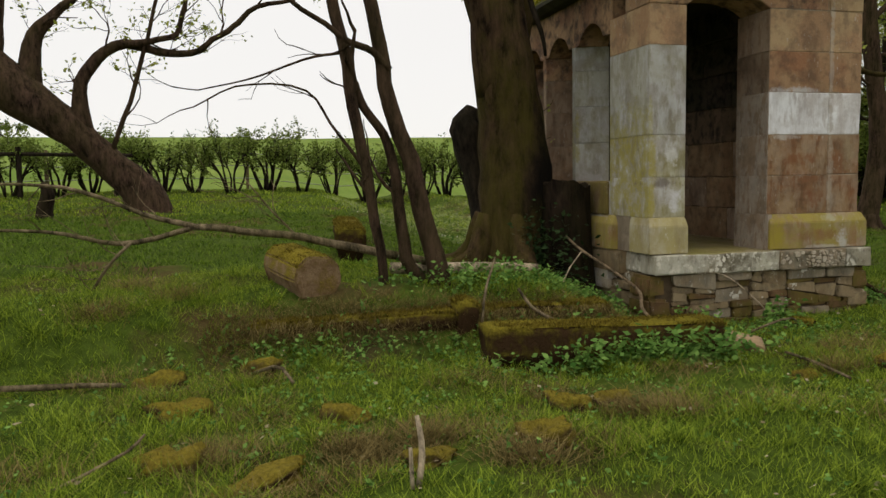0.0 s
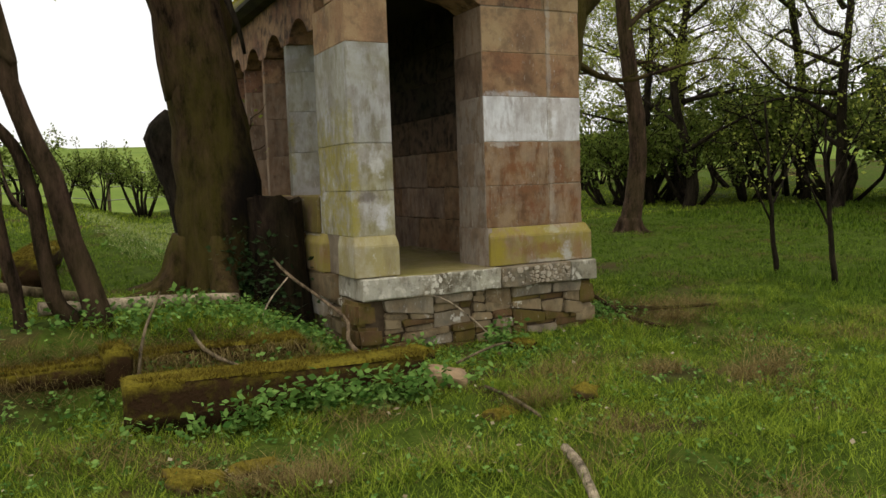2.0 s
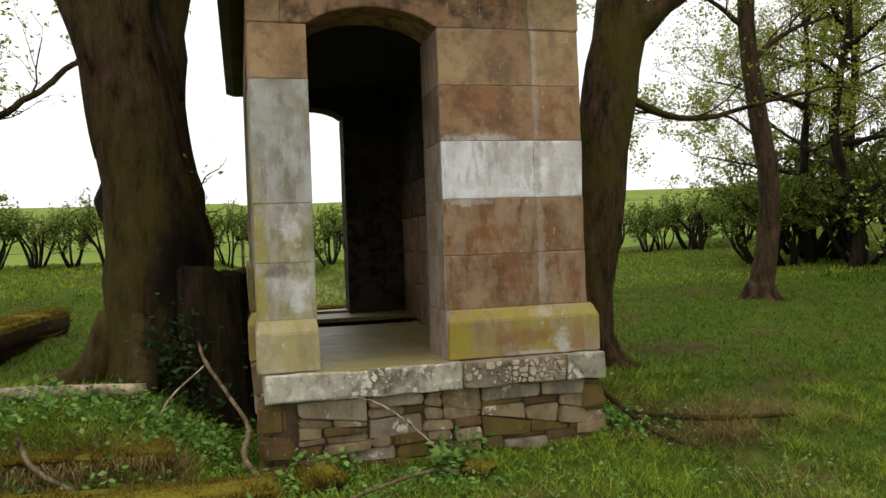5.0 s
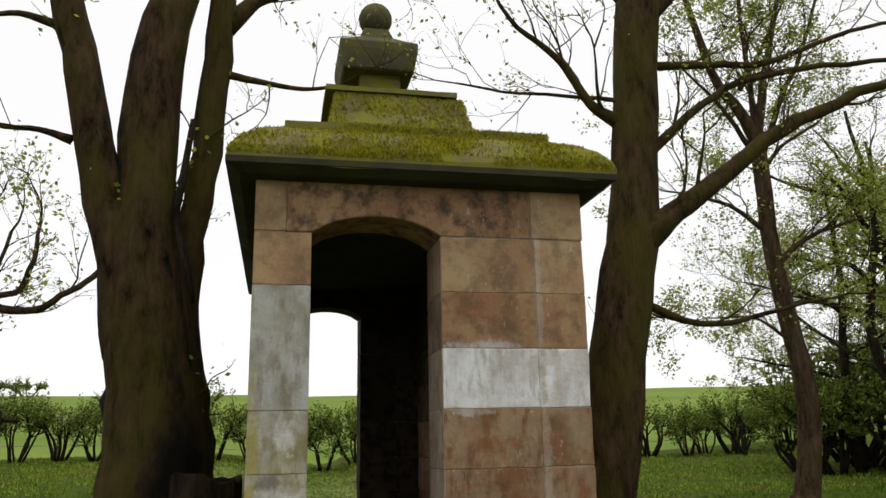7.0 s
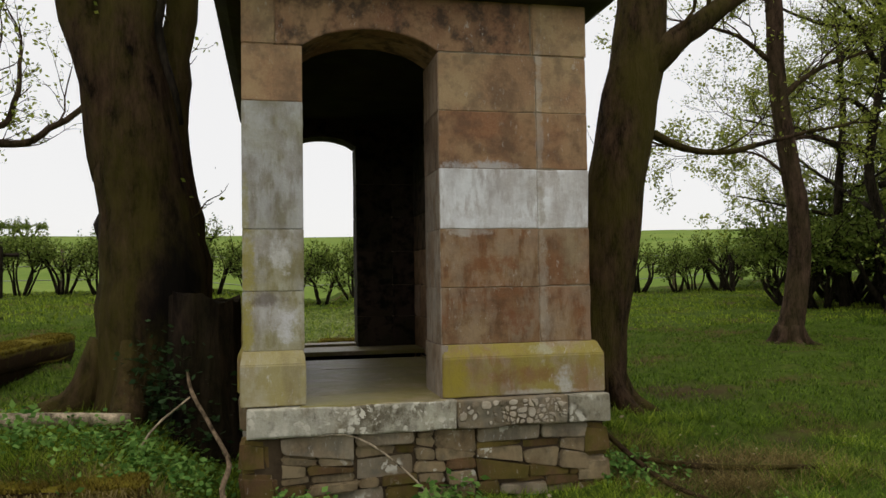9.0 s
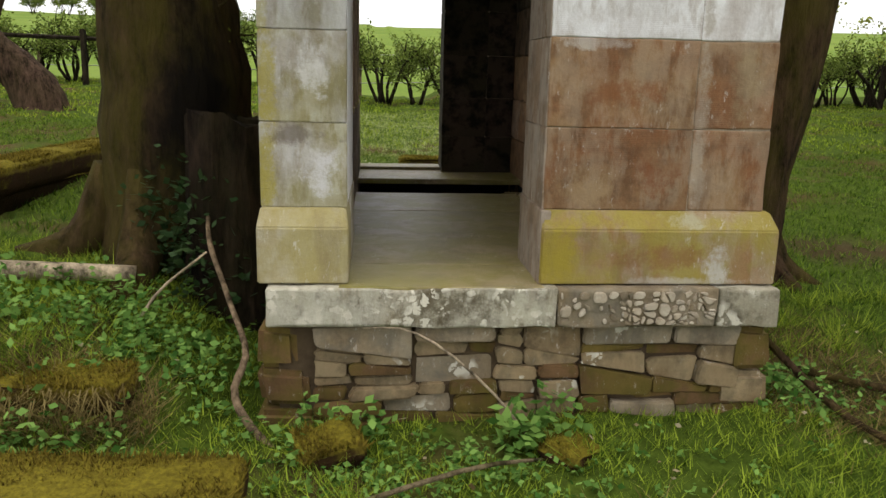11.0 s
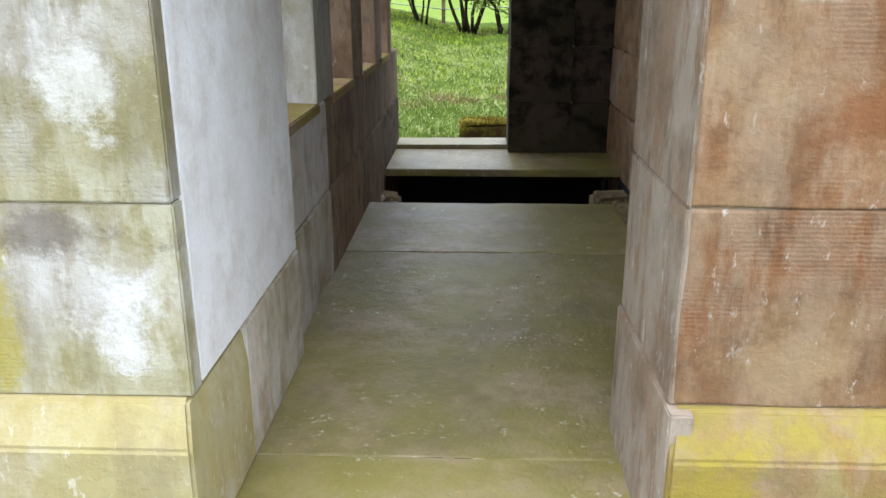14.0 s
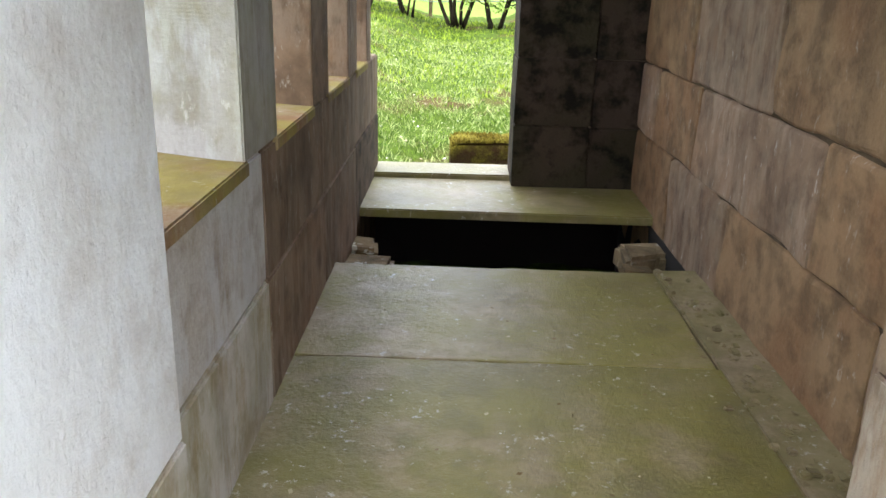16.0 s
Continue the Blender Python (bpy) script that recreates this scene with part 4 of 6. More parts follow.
def leaves(points, size, seed, flat=0.5):
    """Pointed leaves (quads) round the points, tilted at random."""
    g = np.random.default_rng(seed)
    p = np.asarray(points, dtype=np.float64)
    n = len(p)
    d = g.normal(size=(n, 3))
    d[:, 2] *= 1 - flat
    d /= np.linalg.norm(d, axis=1)[:, None] + 1e-9
    u = g.normal(size=(n, 3))
    u[:, 2] *= 1 - flat
    u -= d * (u * d).sum(1)[:, None]
    u /= np.linalg.norm(u, axis=1)[:, None] + 1e-9
    s = (size * g.uniform(0.5, 1.2, n))[:, None]
    return np.stack([p, p + d * s * 0.45 + u * s * 0.32, p + d * s, p + d * s * 0.45 - u * s * 0.32], 1).reshape(-1, 3)


# moss cushions on the roof
g = np.random.default_rng(3)
pts = []
for a, b_ in zip(PROFILE[1:], PROFILE[2:]):
    for side in range(4):
        n = 3200 if a[0] > 0.9 else 1200
        f = g.uniform(0, 1, n)
        h = a[0] + (b_[0] - a[0]) * f
        z = a[1] + (b_[1] - a[1]) * f
        w = np.array([half_y(v) for v in h])
        s = g.uniform(-1, 1, n)
        x = RX + (s * h if side < 2 else (h if side == 2 else -h))
        y = RY + ((w if side == 1 else -w) if side < 2 else s * w)
        pts.append(np.stack([x, y, z], 1))
pts = np.concatenate(pts)
keep = np.array([noise.noise((p[0] * 2.2, p[1] * 2.2, p[2] * 3)) > (-0.75 if 3.2 < p[2] < 3.45 else -0.45 if p[2] > 3.2 else -0.25) for p in pts])
soup("moss", blades(pts[keep], 0.005, 0.018, 0.009, 1.2, 8), False, MOSS_TUFT, roof, "cushions of yellow-green moss")

# ---------------------------------------------------------------- trees


def limb(bm, pts, n=14, seg=9, jitter=0.0, seed=0):
    """A limb through (x, y, z, radius) points."""
    ctr = spline([p[:3] for p in pts], n)
    rad = np.interp(np.linspace(0, len(pts) - 1, n), range(len(pts)), [p[3] for p in pts])
    if jitter:
        ctr = [c + Vector((noise.noise((c.x * 3, c.z * 3, seed)), noise.noise((c.y * 3, c.z * 3, seed + 5)), noise.noise((c.x * 3, c.y * 3, seed + 9)))) * jitter for c in ctr]
    tube(bm, ctr, list(rad), seg, 0.05, True, seed)
    return ctr, rad


def grow(bm, start, way, length, radius, depth, rng, tips, spread=0.9, kids=3, up=0.15, bend=0.35):
    """Twigs that fork again and again; the ends are gathered in tips."""
    pts, p, d = [start], start.copy(), way.normalized()
    steps = 4
    for k in range(steps):
        d = (d + Vector((rng.uniform(-1, 1), rng.uniform(-1, 1), rng.uniform(-1, 1) + up)) * bend).normalized()
        p = p + d * (length / steps)
        pts.append(p.copy())
    tube(bm, pts, [radius * (1 - 0.16 * k) for k in range(steps + 1)], 5 if radius > 0.012 else 3, 0, False, 0)
    if depth == 0:
        tips.extend(pts[1:])
        return
    for k in range(kids):
        at = pts[rng.randint(1, steps)]
        w = (d + Vector((rng.uniform(-1, 1), rng.uniform(-1, 1), rng.uniform(-0.8, 1))) * spread).normalized()
        grow(bm, at, w, length * rng.uniform(0.5, 0.8), radius * 0.52, depth - 1, rng, tips, spread, kids, up, bend)


def limbed_tree(name, at, label, trunk, limbs, material, twig_seed, leaf=0.0, leaf_mat_=None, per_tip=0.5, twig_len=0.7, twigs_per=4, depth=2, group="", root=True, kids=3, skip=2):
    t = thing(name, at, label, "tree", group)
    bm = bmesh.new()
    ctr, rad = limb(bm, trunk, 22, 14, 0.03, twig_seed)
    trunk_ob = part("trunk", bm, material, t, smooth=True)
    rng = random.Random(twig_seed)
    if root:
        for k in range(7):
            a = 2 * math.pi * k / 7 + rng.uniform(-0.3, 0.3)
            r = trunk[0][3]
            foot = Vector((trunk[0][0], trunk[0][1], 0))
            out = foot + Vector((math.cos(a), math.sin(a), 0)) * r * 1.9
            bm = bmesh.new()
            limb(bm, [(foot.x + math.cos(a) * r * 0.62, foot.y + math.sin(a) * r * 0.62, trunk[0][2] + r * 1.5, r * 0.28), (foot.x + math.cos(a) * r * 1.05, foot.y + math.sin(a) * r * 1.05, trunk[0][2] + r * 0.5, r * 0.30), (out.x, out.y, ground_z(out.x, out.y) - 0.04, r * 0.18)], 7, 8, 0.02, k)
            part("root", bm, material, trunk_ob, smooth=True)
    tips = []
    tw = bmesh.new()
    for k, pts in enumerate(limbs):
        bm = bmesh.new()
        ctr, rad = limb(bm, pts, max(8, 3 * len(pts)), 9 if pts[0][3] > 0.06 else 6, min(0.05, pts[0][3] * 0.6), k + 3)
        part("limb", bm, material, t, smooth=True)
        for i in range(skip, len(ctr), max(1, len(ctr) // twigs_per)):
            way = (ctr[min(i + 1, len(ctr) - 1)] - ctr[i - 1]).normalized() + Vector((rng.uniform(-1, 1), rng.uniform(-1, 1), rng.uniform(-0.5, 1)))
            grow(tw, ctr[i], way, twig_len * rng.uniform(0.6, 1.3), min(0.022, max(0.006, rad[i] * 0.4)), depth, rng, tips, kids=kids)
        way = ctr[-1] - ctr[-2]
        grow(tw, ctr[-1], way, twig_len, max(0.006, rad[-1] * 0.8), depth, rng, tips, kids=kids)
    part("branchwork", tw, material, t, smooth=True)["kind"] = "stuff"
    if leaf and tips:
        pts = [p + Vector((rng.gauss(0, 0.05), rng.gauss(0, 0.05), rng.gauss(0, 0.05))) for p in tips for _ in range(3) if rng.random() < per_tip]
        soup("crown", leaves([tuple(p) for p in pts], leaf, twig_seed, 0.3), True, leaf_mat_, t, "sparse fresh spring leaves")["kind"] = "stuff"
    return t


gz = ground_z(2.55, 7.1)
big = limbed_tree("tree", (2.6, 7.1, gz), "old multi-stemmed mossy tree leaning beside the mausoleum wall",
    [(2.60, 7.1, gz - 0.1, 0.40), (2.64, 7.1, gz + 0.35, 0.345), (2.665, 7.1, 1.33, 0.36), (2.61, 7.1, 1.9, 0.31), (2.53, 7.1, 2.45, 0.295), (2.48, 7.1, 3.31, 0.22), (2.47, 7.1, 4.1, 0.215), (2.57, 7.12, 4.86, 0.185), (2.75, 7.2, 5.6, 0.15), (2.95, 7.4, 7.2, 0.09)],
    [[(2.47, 7.05, 2.15, 0.19), (2.36, 7.0, 2.65, 0.155), (2.18, 7.0, 3.35, 0.147), (2.02, 7.0, 4.03, 0.134), (1.87, 7.0, 4.73, 0.128), (1.72, 6.95, 5.4, 0.115), (1.4, 6.9, 7.0, 0.06)],
     [(2.76, 7.42, gz - 0.1, 0.33), (2.73, 7.42, 1.33, 0.31), (2.70, 7.40, 1.9, 0.265), (2.70, 7.34, 2.5, 0.19), (2.80, 7.3, 3.05, 0.118), (2.86, 7.3, 3.57, 0.118), (2.93, 7.3, 4.47, 0.118), (2.97, 7.3, 5.12, 0.11), (3.05, 7.35, 6.2, 0.08)],
     [(1.95, 7.0, 3.69, 0.04), (1.75, 7.0, 3.76, 0.024), (1.44, 7.0, 3.77, 0.018), (0.9, 7.0, 3.9, 0.01)],
     [(1.80, 7.0, 4.60, 0.04), (1.53, 7.0, 4.67, 0.024), (1.25, 7.0, 4.65, 0.015), (0.8, 7.1, 4.7, 0.01)],
     [(1.82, 7.0, 4.82, 0.04), (1.53, 7.0, 4.98, 0.026), (1.27, 7.0, 5.12, 0.018), (0.8, 6.9, 5.5, 0.01)],
     [(2.98, 7.3, 4.86, 0.09), (3.21, 7.3, 5.14, 0.06), (3.42, 7.35, 5.23, 0.045), (3.9, 7.5, 5.6, 0.02)],
     [(2.95, 7.3, 4.46, 0.04), (3.33, 7.3, 4.39, 0.024), (3.66, 7.3, 4.36, 0.019), (3.95, 7.3, 4.42, 0.012)]],
    BARK, 21, 0.05, LEAF, 0.25, 0.7, 3, 2, skip=4)
bm = bmesh.new()
limb(bm, [(2.60, 7.50, 0.6, 0.24), (2.53, 7.64, 1.2, 0.20), (2.43, 7.68, 1.62, 0.195), (2.335, 7.7, 1.86, 0.185), (2.40, 7.68, 2.06, 0.06)], 12, 10, 0.04, 4)
part("snag", bm, BARK_DARK, big, "broken-off dead stem", smooth=True)
bm = bmesh.new()
limb(bm, [(2.80, 7.02, 3.9, 0.022), (2.74, 6.98, 3.3, 0.028), (2.76, 6.93, 2.95, 0.03), (2.83, 6.90, 2.7, 0.025), (2.88, 6.88, 2.45, 0.016)], 10, 6, 0.03, 4)
part("ivy_stem", bm, BARK_DARK, big, smooth=True)

gz = ground_z(6.14, 7.6)
limbed_tree("tree", (6.14, 7.6, gz), "tall mossy tree behind the blind side wall",
    [(6.14, 7.6, gz - 0.1, 0.30), (6.24, 7.6, 0.95, 0.255), (6.423, 7.603, 2.158, 0.256), (6.580, 7.603, 2.922, 0.252), (6.710, 7.603, 3.738, 0.226), (6.814, 7.603, 4.910, 0.217), (6.935, 7.603, 6.194, 0.208), (7.057, 7.690, 8.008, 0.139)],
    [[(6.666, 7.516, 3.165, 0.148), (6.970, 7.447, 3.425, 0.104), (7.335, 7.430, 3.677, 0.090), (7.994, 7.430, 4.198, 0.076), (8.680, 7.430, 4.571, 0.062), (9.609, 7.430, 4.979, 0.049), (10.703, 7.516, 5.404, 0.026)],
     [(6.814, 7.603, 4.016, 0.061), (7.413, 7.603, 4.554, 0.039), (7.951, 7.603, 4.901, 0.035), (8.767, 7.603, 5.127, 0.030), (9.826, 7.603, 5.309, 0.024)],
     [(6.883, 7.690, 5.014, 0.052), (7.717, 7.690, 5.109, 0.037), (8.376, 7.690, 5.196, 0.032), (9.253, 7.690, 5.604, 0.024), (9.999, 7.690, 5.812, 0.019)],
     [(6.666, 7.603, 4.345, 0.074), (6.345, 7.603, 4.484, 0.049), (6.163, 7.603, 4.797, 0.038), (5.920, 7.603, 5.083, 0.030), (5.590, 7.603, 5.352, 0.022), (5.321, 7.603, 5.838, 0.010)],
     [(6.623, 7.516, 2.627, 0.052), (7.126, 7.516, 2.471, 0.033), (7.569, 7.516, 2.479, 0.026), (8.177, 7.516, 2.635, 0.018), (8.793, 7.516, 2.731, 0.013)],
     [(6.927, 7.603, 5.491, 0.113), (7.378, 7.603, 5.917, 0.074), (7.682, 7.603, 6.281, 0.054), (8.185, 7.690, 6.967, 0.026)],
     [(6.753, 7.603, 4.597, 0.030), (6.120, 7.603, 4.615, 0.019), (5.555, 7.603, 4.606, 0.016), (5.017, 7.603, 4.658, 0.010)],
     [(6.797, 7.603, 5.578, 0.052), (6.449, 7.690, 6.012, 0.035), (5.842, 7.777, 6.359, 0.017)]],
    BARK, 31, 0.05, LEAF, 0.3, 0.75, 5, 2)

gz = ground_z(10.85, 11.9)
limbed_tree("tree", (10.85, 11.9, gz), "slender leaning tree in the open meadow",
    [(11.14, 11.9, gz - 0.1, 0.25), (11.18, 11.9, gz + 0.3, 0.185), (11.36, 11.9, 1.5, 0.165), (11.36, 11.9, 2.3, 0.155), (11.27, 11.9, 3.0, 0.145), (11.06, 11.9, 4.37, 0.13), (11.06, 11.9, 5.5, 0.125), (11.02, 11.9, 6.13, 0.11), (10.72, 11.9, 6.7, 0.085), (10.35, 11.9, 7.25, 0.07), (9.9, 11.9, 9.0, 0.04)],
    [[(11.03, 11.9, 6.0, 0.085), (11.3, 11.9, 7.2, 0.065), (11.75, 11.9, 8.75, 0.04)], [(11.06, 11.9, 5.7, 0.06), (11.6, 11.95, 6.9, 0.05), (12.1, 12.0, 7.7, 0.04), (12.65, 12.0, 9.05, 0.025)], [(11.04, 11.9, 6.1, 0.06), (10.95, 11.8, 7.4, 0.045), (10.9, 11.8, 9.0, 0.03)], [(11.05, 11.9, 4.0, 0.06), (11.7, 11.8, 4.5, 0.04), (12.6, 11.7, 4.8, 0.02)], [(11.0, 11.9, 4.6, 0.05), (10.4, 11.9, 5.0, 0.03), (9.6, 12.0, 5.2, 0.02)], [(10.95, 11.9, 5.4, 0.05), (11.6, 12.1, 6.1, 0.03), (12.4, 12.2, 6.6, 0.02)],
     [(10.95, 11.9, 5.9, 0.05), (10.3, 11.7, 6.6, 0.03), (9.6, 11.6, 7.2, 0.015)], [(11.1, 11.9, 3.4, 0.04), (11.8, 12.1, 3.5, 0.03), (12.7, 12.2, 3.4, 0.015)], [(10.85, 11.9, 7.0, 0.05), (11.4, 11.9, 7.9, 0.03), (11.9, 11.9, 8.8, 0.015)], [(11.15, 11.9, 2.9, 0.03), (10.6, 11.9, 3.2, 0.02), (9.9, 12.0, 3.2, 0.01)]],
    BARK_RED, 41, 0.06, LEAF, 1.5, 0.9, 5, 3)

gz = ground_z(1.45, 6.0)
thin = limbed_tree("tree", (1.45, 6.0, gz), "slim reddish multi-stemmed young tree with bare twigs",
    [(1.60, 6.0, gz - 0.05, 0.10), (1.56, 6.0, 0.72, 0.08), (1.44, 6.0, 1.27, 0.072), (1.23, 6.0, 1.89, 0.062), (1.16, 6.0, 2.37, 0.057), (1.08, 6.0, 2.8, 0.054), (0.95, 6.0, 3.6, 0.04), (0.9, 6.0, 4.6, 0.025)],
    [[(1.16, 6.0, gz - 0.05, 0.045), (1.14, 6.0, 0.67, 0.04), (1.04, 6.0, 1.32, 0.044), (0.94, 6.0, 1.89, 0.048), (0.87, 6.0, 2.4, 0.048), (0.79, 6.0, 2.8, 0.046), (0.6, 6.0, 3.8, 0.03)],
     [(1.45, 6.05, gz, 0.06), (1.33, 6.05, 0.73, 0.054), (1.28, 6.05, 1.32, 0.045), (1.21, 6.05, 1.61, 0.04), (1.04, 6.05, 1.85, 0.035), (0.94, 6.02, 2.07, 0.04)],
     [(1.22, 5.97, 2.17, 0.034), (1.07, 5.95, 2.32, 0.028), (0.88, 5.97, 2.39, 0.026), (0.71, 5.95, 2.51, 0.021), (0.51, 5.95, 2.65, 0.019), (0.1, 5.9, 3.0, 0.01)],
     [(1.06, 6.05, 1.36, 0.018), (0.8, 6.1, 1.72, 0.012), (0.59, 6.1, 2.02, 0.009), (0.12, 6.1, 2.06, 0.008), (-0.25, 6.1, 1.89, 0.006)],
     [(0.87, 6.0, 2.3, 0.012), (0.6, 6.0, 2.25, 0.010), (0.2, 6.0, 2.1, 0.007), (-0.2, 6.0, 2.0, 0.005)]],
    BARK_RED, 51, 0, None, 0, 0.4, 2, 1, root=False, kids=2, skip=6)

gz = ground_z(-1.4, 16.0)
limbed_tree("tree", (-1.4, 16.0, gz), "leaning old tree with arching bare branches near the hedge",
    [(-1.50, 16.0, gz - 0.8, 0.52), (-1.58, 16.0, gz + 0.05, 0.42), (-1.82, 16.0, gz + 0.5, 0.34), (-2.22, 16.0, 1.68, 0.29), (-2.67, 16.0, 2.16, 0.29), (-3.32, 16.0, 2.68, 0.37), (-3.86, 16.0, 3.08, 0.45), (-4.56, 16.0, 3.77, 0.46), (-5.4, 16.0, 5.2, 0.3)],
    [[(-2.66, 16.0, 2.2, 0.2), (-2.72, 16.0, 3.1, 0.126), (-2.45, 16.0, 3.62, 0.116), (-1.94, 16.0, 3.96, 0.095), (-1.29, 16.0, 3.83, 0.075), (-0.68, 16.0, 3.82, 0.065), (-0.25, 16.0, 4.12, 0.054), (0.18, 16.0, 4.38, 0.055), (0.51, 16.0, 4.71, 0.049), (1.28, 16.0, 4.9, 0.039)],
     [(-1.93, 15.9, 3.95, 0.074), (-1.38, 15.9, 3.99, 0.058), (-0.96, 15.9, 4.16, 0.053), (-0.79, 15.9, 4.59, 0.048), (-0.73, 15.9, 5.4, 0.03)],
     [(-2.2, 15.9, 1.9, 0.05), (-1.77, 15.9, 3.1, 0.042), (-1.45, 15.9, 4.15, 0.037), (-1.19, 15.9, 5.2, 0.03)],
     [(-3.6, 16.05, 2.9, 0.25), (-3.46, 16.1, 4.02, 0.156), (-3.1, 16.1, 4.49, 0.094), (-2.54, 16.1, 4.92, 0.063), (-1.8, 16.0, 5.5, 0.03)],
     [(-4.2, 16.0, 3.4, 0.2), (-4.0, 15.9, 4.5, 0.12), (-3.9, 15.9, 5.6, 0.07)]],
    BARK_RED, 61, 0.10, LEAF, 0.4, 0.9, 5, 2)

# saplings, hedge, thicket


def shrub(name, at, label, height, width, stems, seed, leaf, per, material, leafm, group, category="shrub", depth=2, clip=True):
    """A bush of gnarled stems with small leaves."""
    x, y, z = at
    t = thing(name, at, label, category, group)
    rng = random.Random(seed)
    bm, tips = bmesh.new(), []
    for k in range(stems):
        a = 2 * math.pi * k / stems + rng.uniform(-0.4, 0.4)
        s = Vector((x + math.cos(a) * 0.10 * width, y + math.sin(a) * 0.10 * width, z - 0.05))
        e = Vector((x + math.cos(a) * width * rng.uniform(0.2, 0.5), y + math.sin(a) * width * rng.uniform(0.2, 0.5), z + height * rng.uniform(0.45, 0.65)))
        m = s.lerp(e, 0.5) + Vector((rng.uniform(-1, 1), rng.uniform(-1, 1), 0)) * 0.12 * width
        r = 0.026 * height * rng.uniform(0.6, 1.3)
        limb(bm, [(*s, r), (*m, r * 0.8), (*e, r * 0.55)], 6, 5, 0, k)
        for q in range(4):
            grow(bm, e.lerp(m, rng.uniform(0, 0.8)), Vector((math.cos(a) * 0.7 + rng.uniform(-0.8, 0.8), math.sin(a) * 0.7 + rng.uniform(-0.8, 0.8), rng.uniform(0.2, 1.2))), height * rng.uniform(0.25, 0.45), r * 0.4, depth - 1, rng, tips, kids=4)
    part("branchwork", bm, material, t, smooth=True)["kind"] = "stuff"
    pts = [tuple(p + Vector((rng.gauss(0, 0.06), rng.gauss(0, 0.06), rng.gauss(0, 0.05)))) for p in tips for _ in range(per)]
    soup("foliage", leaves(pts, leaf, seed, 0.3), True, leafm, t)["kind"] = "stuff"
    return t


def row_of(make, places, seed):
    rng = random.Random(seed)
    models = [make(k) for k in range(3)]
    for k, (x, y, s) in enumerate(places):
        model = models[k % 3]
        m = Matrix.Translation((x, y, ground_z(x, y))) @ Matrix.Rotation(rng.uniform(0, 6.28), 4, "Z")
        if k < 3:
            model.matrix_basis = m @ Matrix.Scale(s, 4)
        else:
            c = copy_thing(model, m)
            c.scale = (s, s, s * rng.uniform(0.9, 1.1))


rng = random.Random(8)
hedge_places = []
x = -15.0
while x < 22:
    y = 23.8 + 0.09 * x + 0.6 * rng.uniform(-1, 1)
    if y < 26 + 2:
        hedge_places.append((x, y, rng.uniform(0.85, 1.12)))
    x += rng.uniform(0.75, 1.15)
row_of(lambda k: shrub("hawthorn_bush", (0, 0, 0), "clipped hawthorn bush in new leaf along the fence", 1.75, 1.35, 6, 70 + k, 0.085, 6, BARK_DARK, LEAF_HEDGE, "boundary hedge"), hedge_places, 4)
thick_places = [(15.8, 17.3, 0.8), (16.9, 16.1, 0.85), (17.5, 18.0, 1.1), (19.0, 16.0, 1.2), (20.0, 14.0, 1.3), (20.5, 12.0, 1.2), (21.5, 10.0, 1.3), (21.0, 8.2, 1.2), (18.5, 20.0, 1.3), (21.5, 17.0, 1.5), (23.0, 13.0, 1.5), (23.5, 9.5, 1.5), (22.0, 6.5, 1.2), (24, 21, 1.6)]
row_of(lambda k: shrub("thicket_bush", (0, 0, 0), "dense dark bush at the edge of the wood", 2.6, 2.4, 8, 90 + k, 0.11, 8, BARK_DARK, LEAF_HEDGE, "woodland edge"), thick_places, 6)
wood_places = [(16.2, 15.6, 1.0), (18.2, 12.8, 1.0), (17.4, 9.0, 1.1), (20.4, 15.4, 1.2), (21.8, 11.5, 1.2), (19.0, 7.0, 1.0), (24.5, 14, 1.3), (20, 20, 1.2)]


def wood_tree(k):
    rng = random.Random(k + 400)
    h = 8.0
    trunk = [(0, 0, -0.2, 0.17), (0.1 * k - 0.1, 0.1, 1.0, 0.125), (0.35, 0.0, 3.0, 0.105), (0.1, 0.3, 5.5, 0.07), (0.3, 0.1, h, 0.03)]
    limbs = []
    for q in range(9):
        a, z = rng.uniform(0, 6.28), 1.4 + q * 0.65
        l = rng.uniform(1.6, 2.8)
        limbs.append([(0.15, 0.08, z, 0.07), (math.cos(a) * l * 0.5, math.sin(a) * l * 0.5, z + 0.5 * rng.uniform(0.2, 1.2), 0.045), (math.cos(a) * l, math.sin(a) * l, z + rng.uniform(0.2, 1.4), 0.02)])
    return limbed_tree("woodland_tree", (0, 0, 0), "thin branching woodland tree in light spring leaf", trunk, limbs, BARK_DARK, 410 + k, 0.055, LEAF, 0.42, 1.1, 4, 3, "woodland edge", root=False)


row_of(wood_tree, wood_places, 12)

for k, (x, y, h) in enumerate(((9.2, 6.95, 2.1), (8.98, 6.0, 1.8))):
    gz = ground_z(x, y)
    limbed_tree("sapling", (x, y, gz), "thin young sapling with a few pale leaves", [(x, y, gz - 0.05, 0.035), (x - 0.06, y, gz + 0.5, 0.028), (x - 0.12, y, gz + 1.0, 0.022), (x - 0.2, y, gz + h, 0.01)],
        [[(x - 0.07, y, gz + 0.6, 0.014), (x - 0.35, y + 0.1, gz + 1.2, 0.008)], [(x - 0.1, y, gz + 0.8, 0.014), (x + 0.3, y, gz + 1.4, 0.008)], [(x - 0.12, y, gz + 1.1, 0.012), (x + 0.1, y - 0.3, gz + 1.8, 0.007)], [(x - 0.14, y, gz + 1.3, 0.01), (x - 0.5, y, gz + 1.9, 0.006)]], BARK_DARK, 500 + k, 0.05, LEAF, 0.35, 0.35, 3, 1, "saplings", root=False)

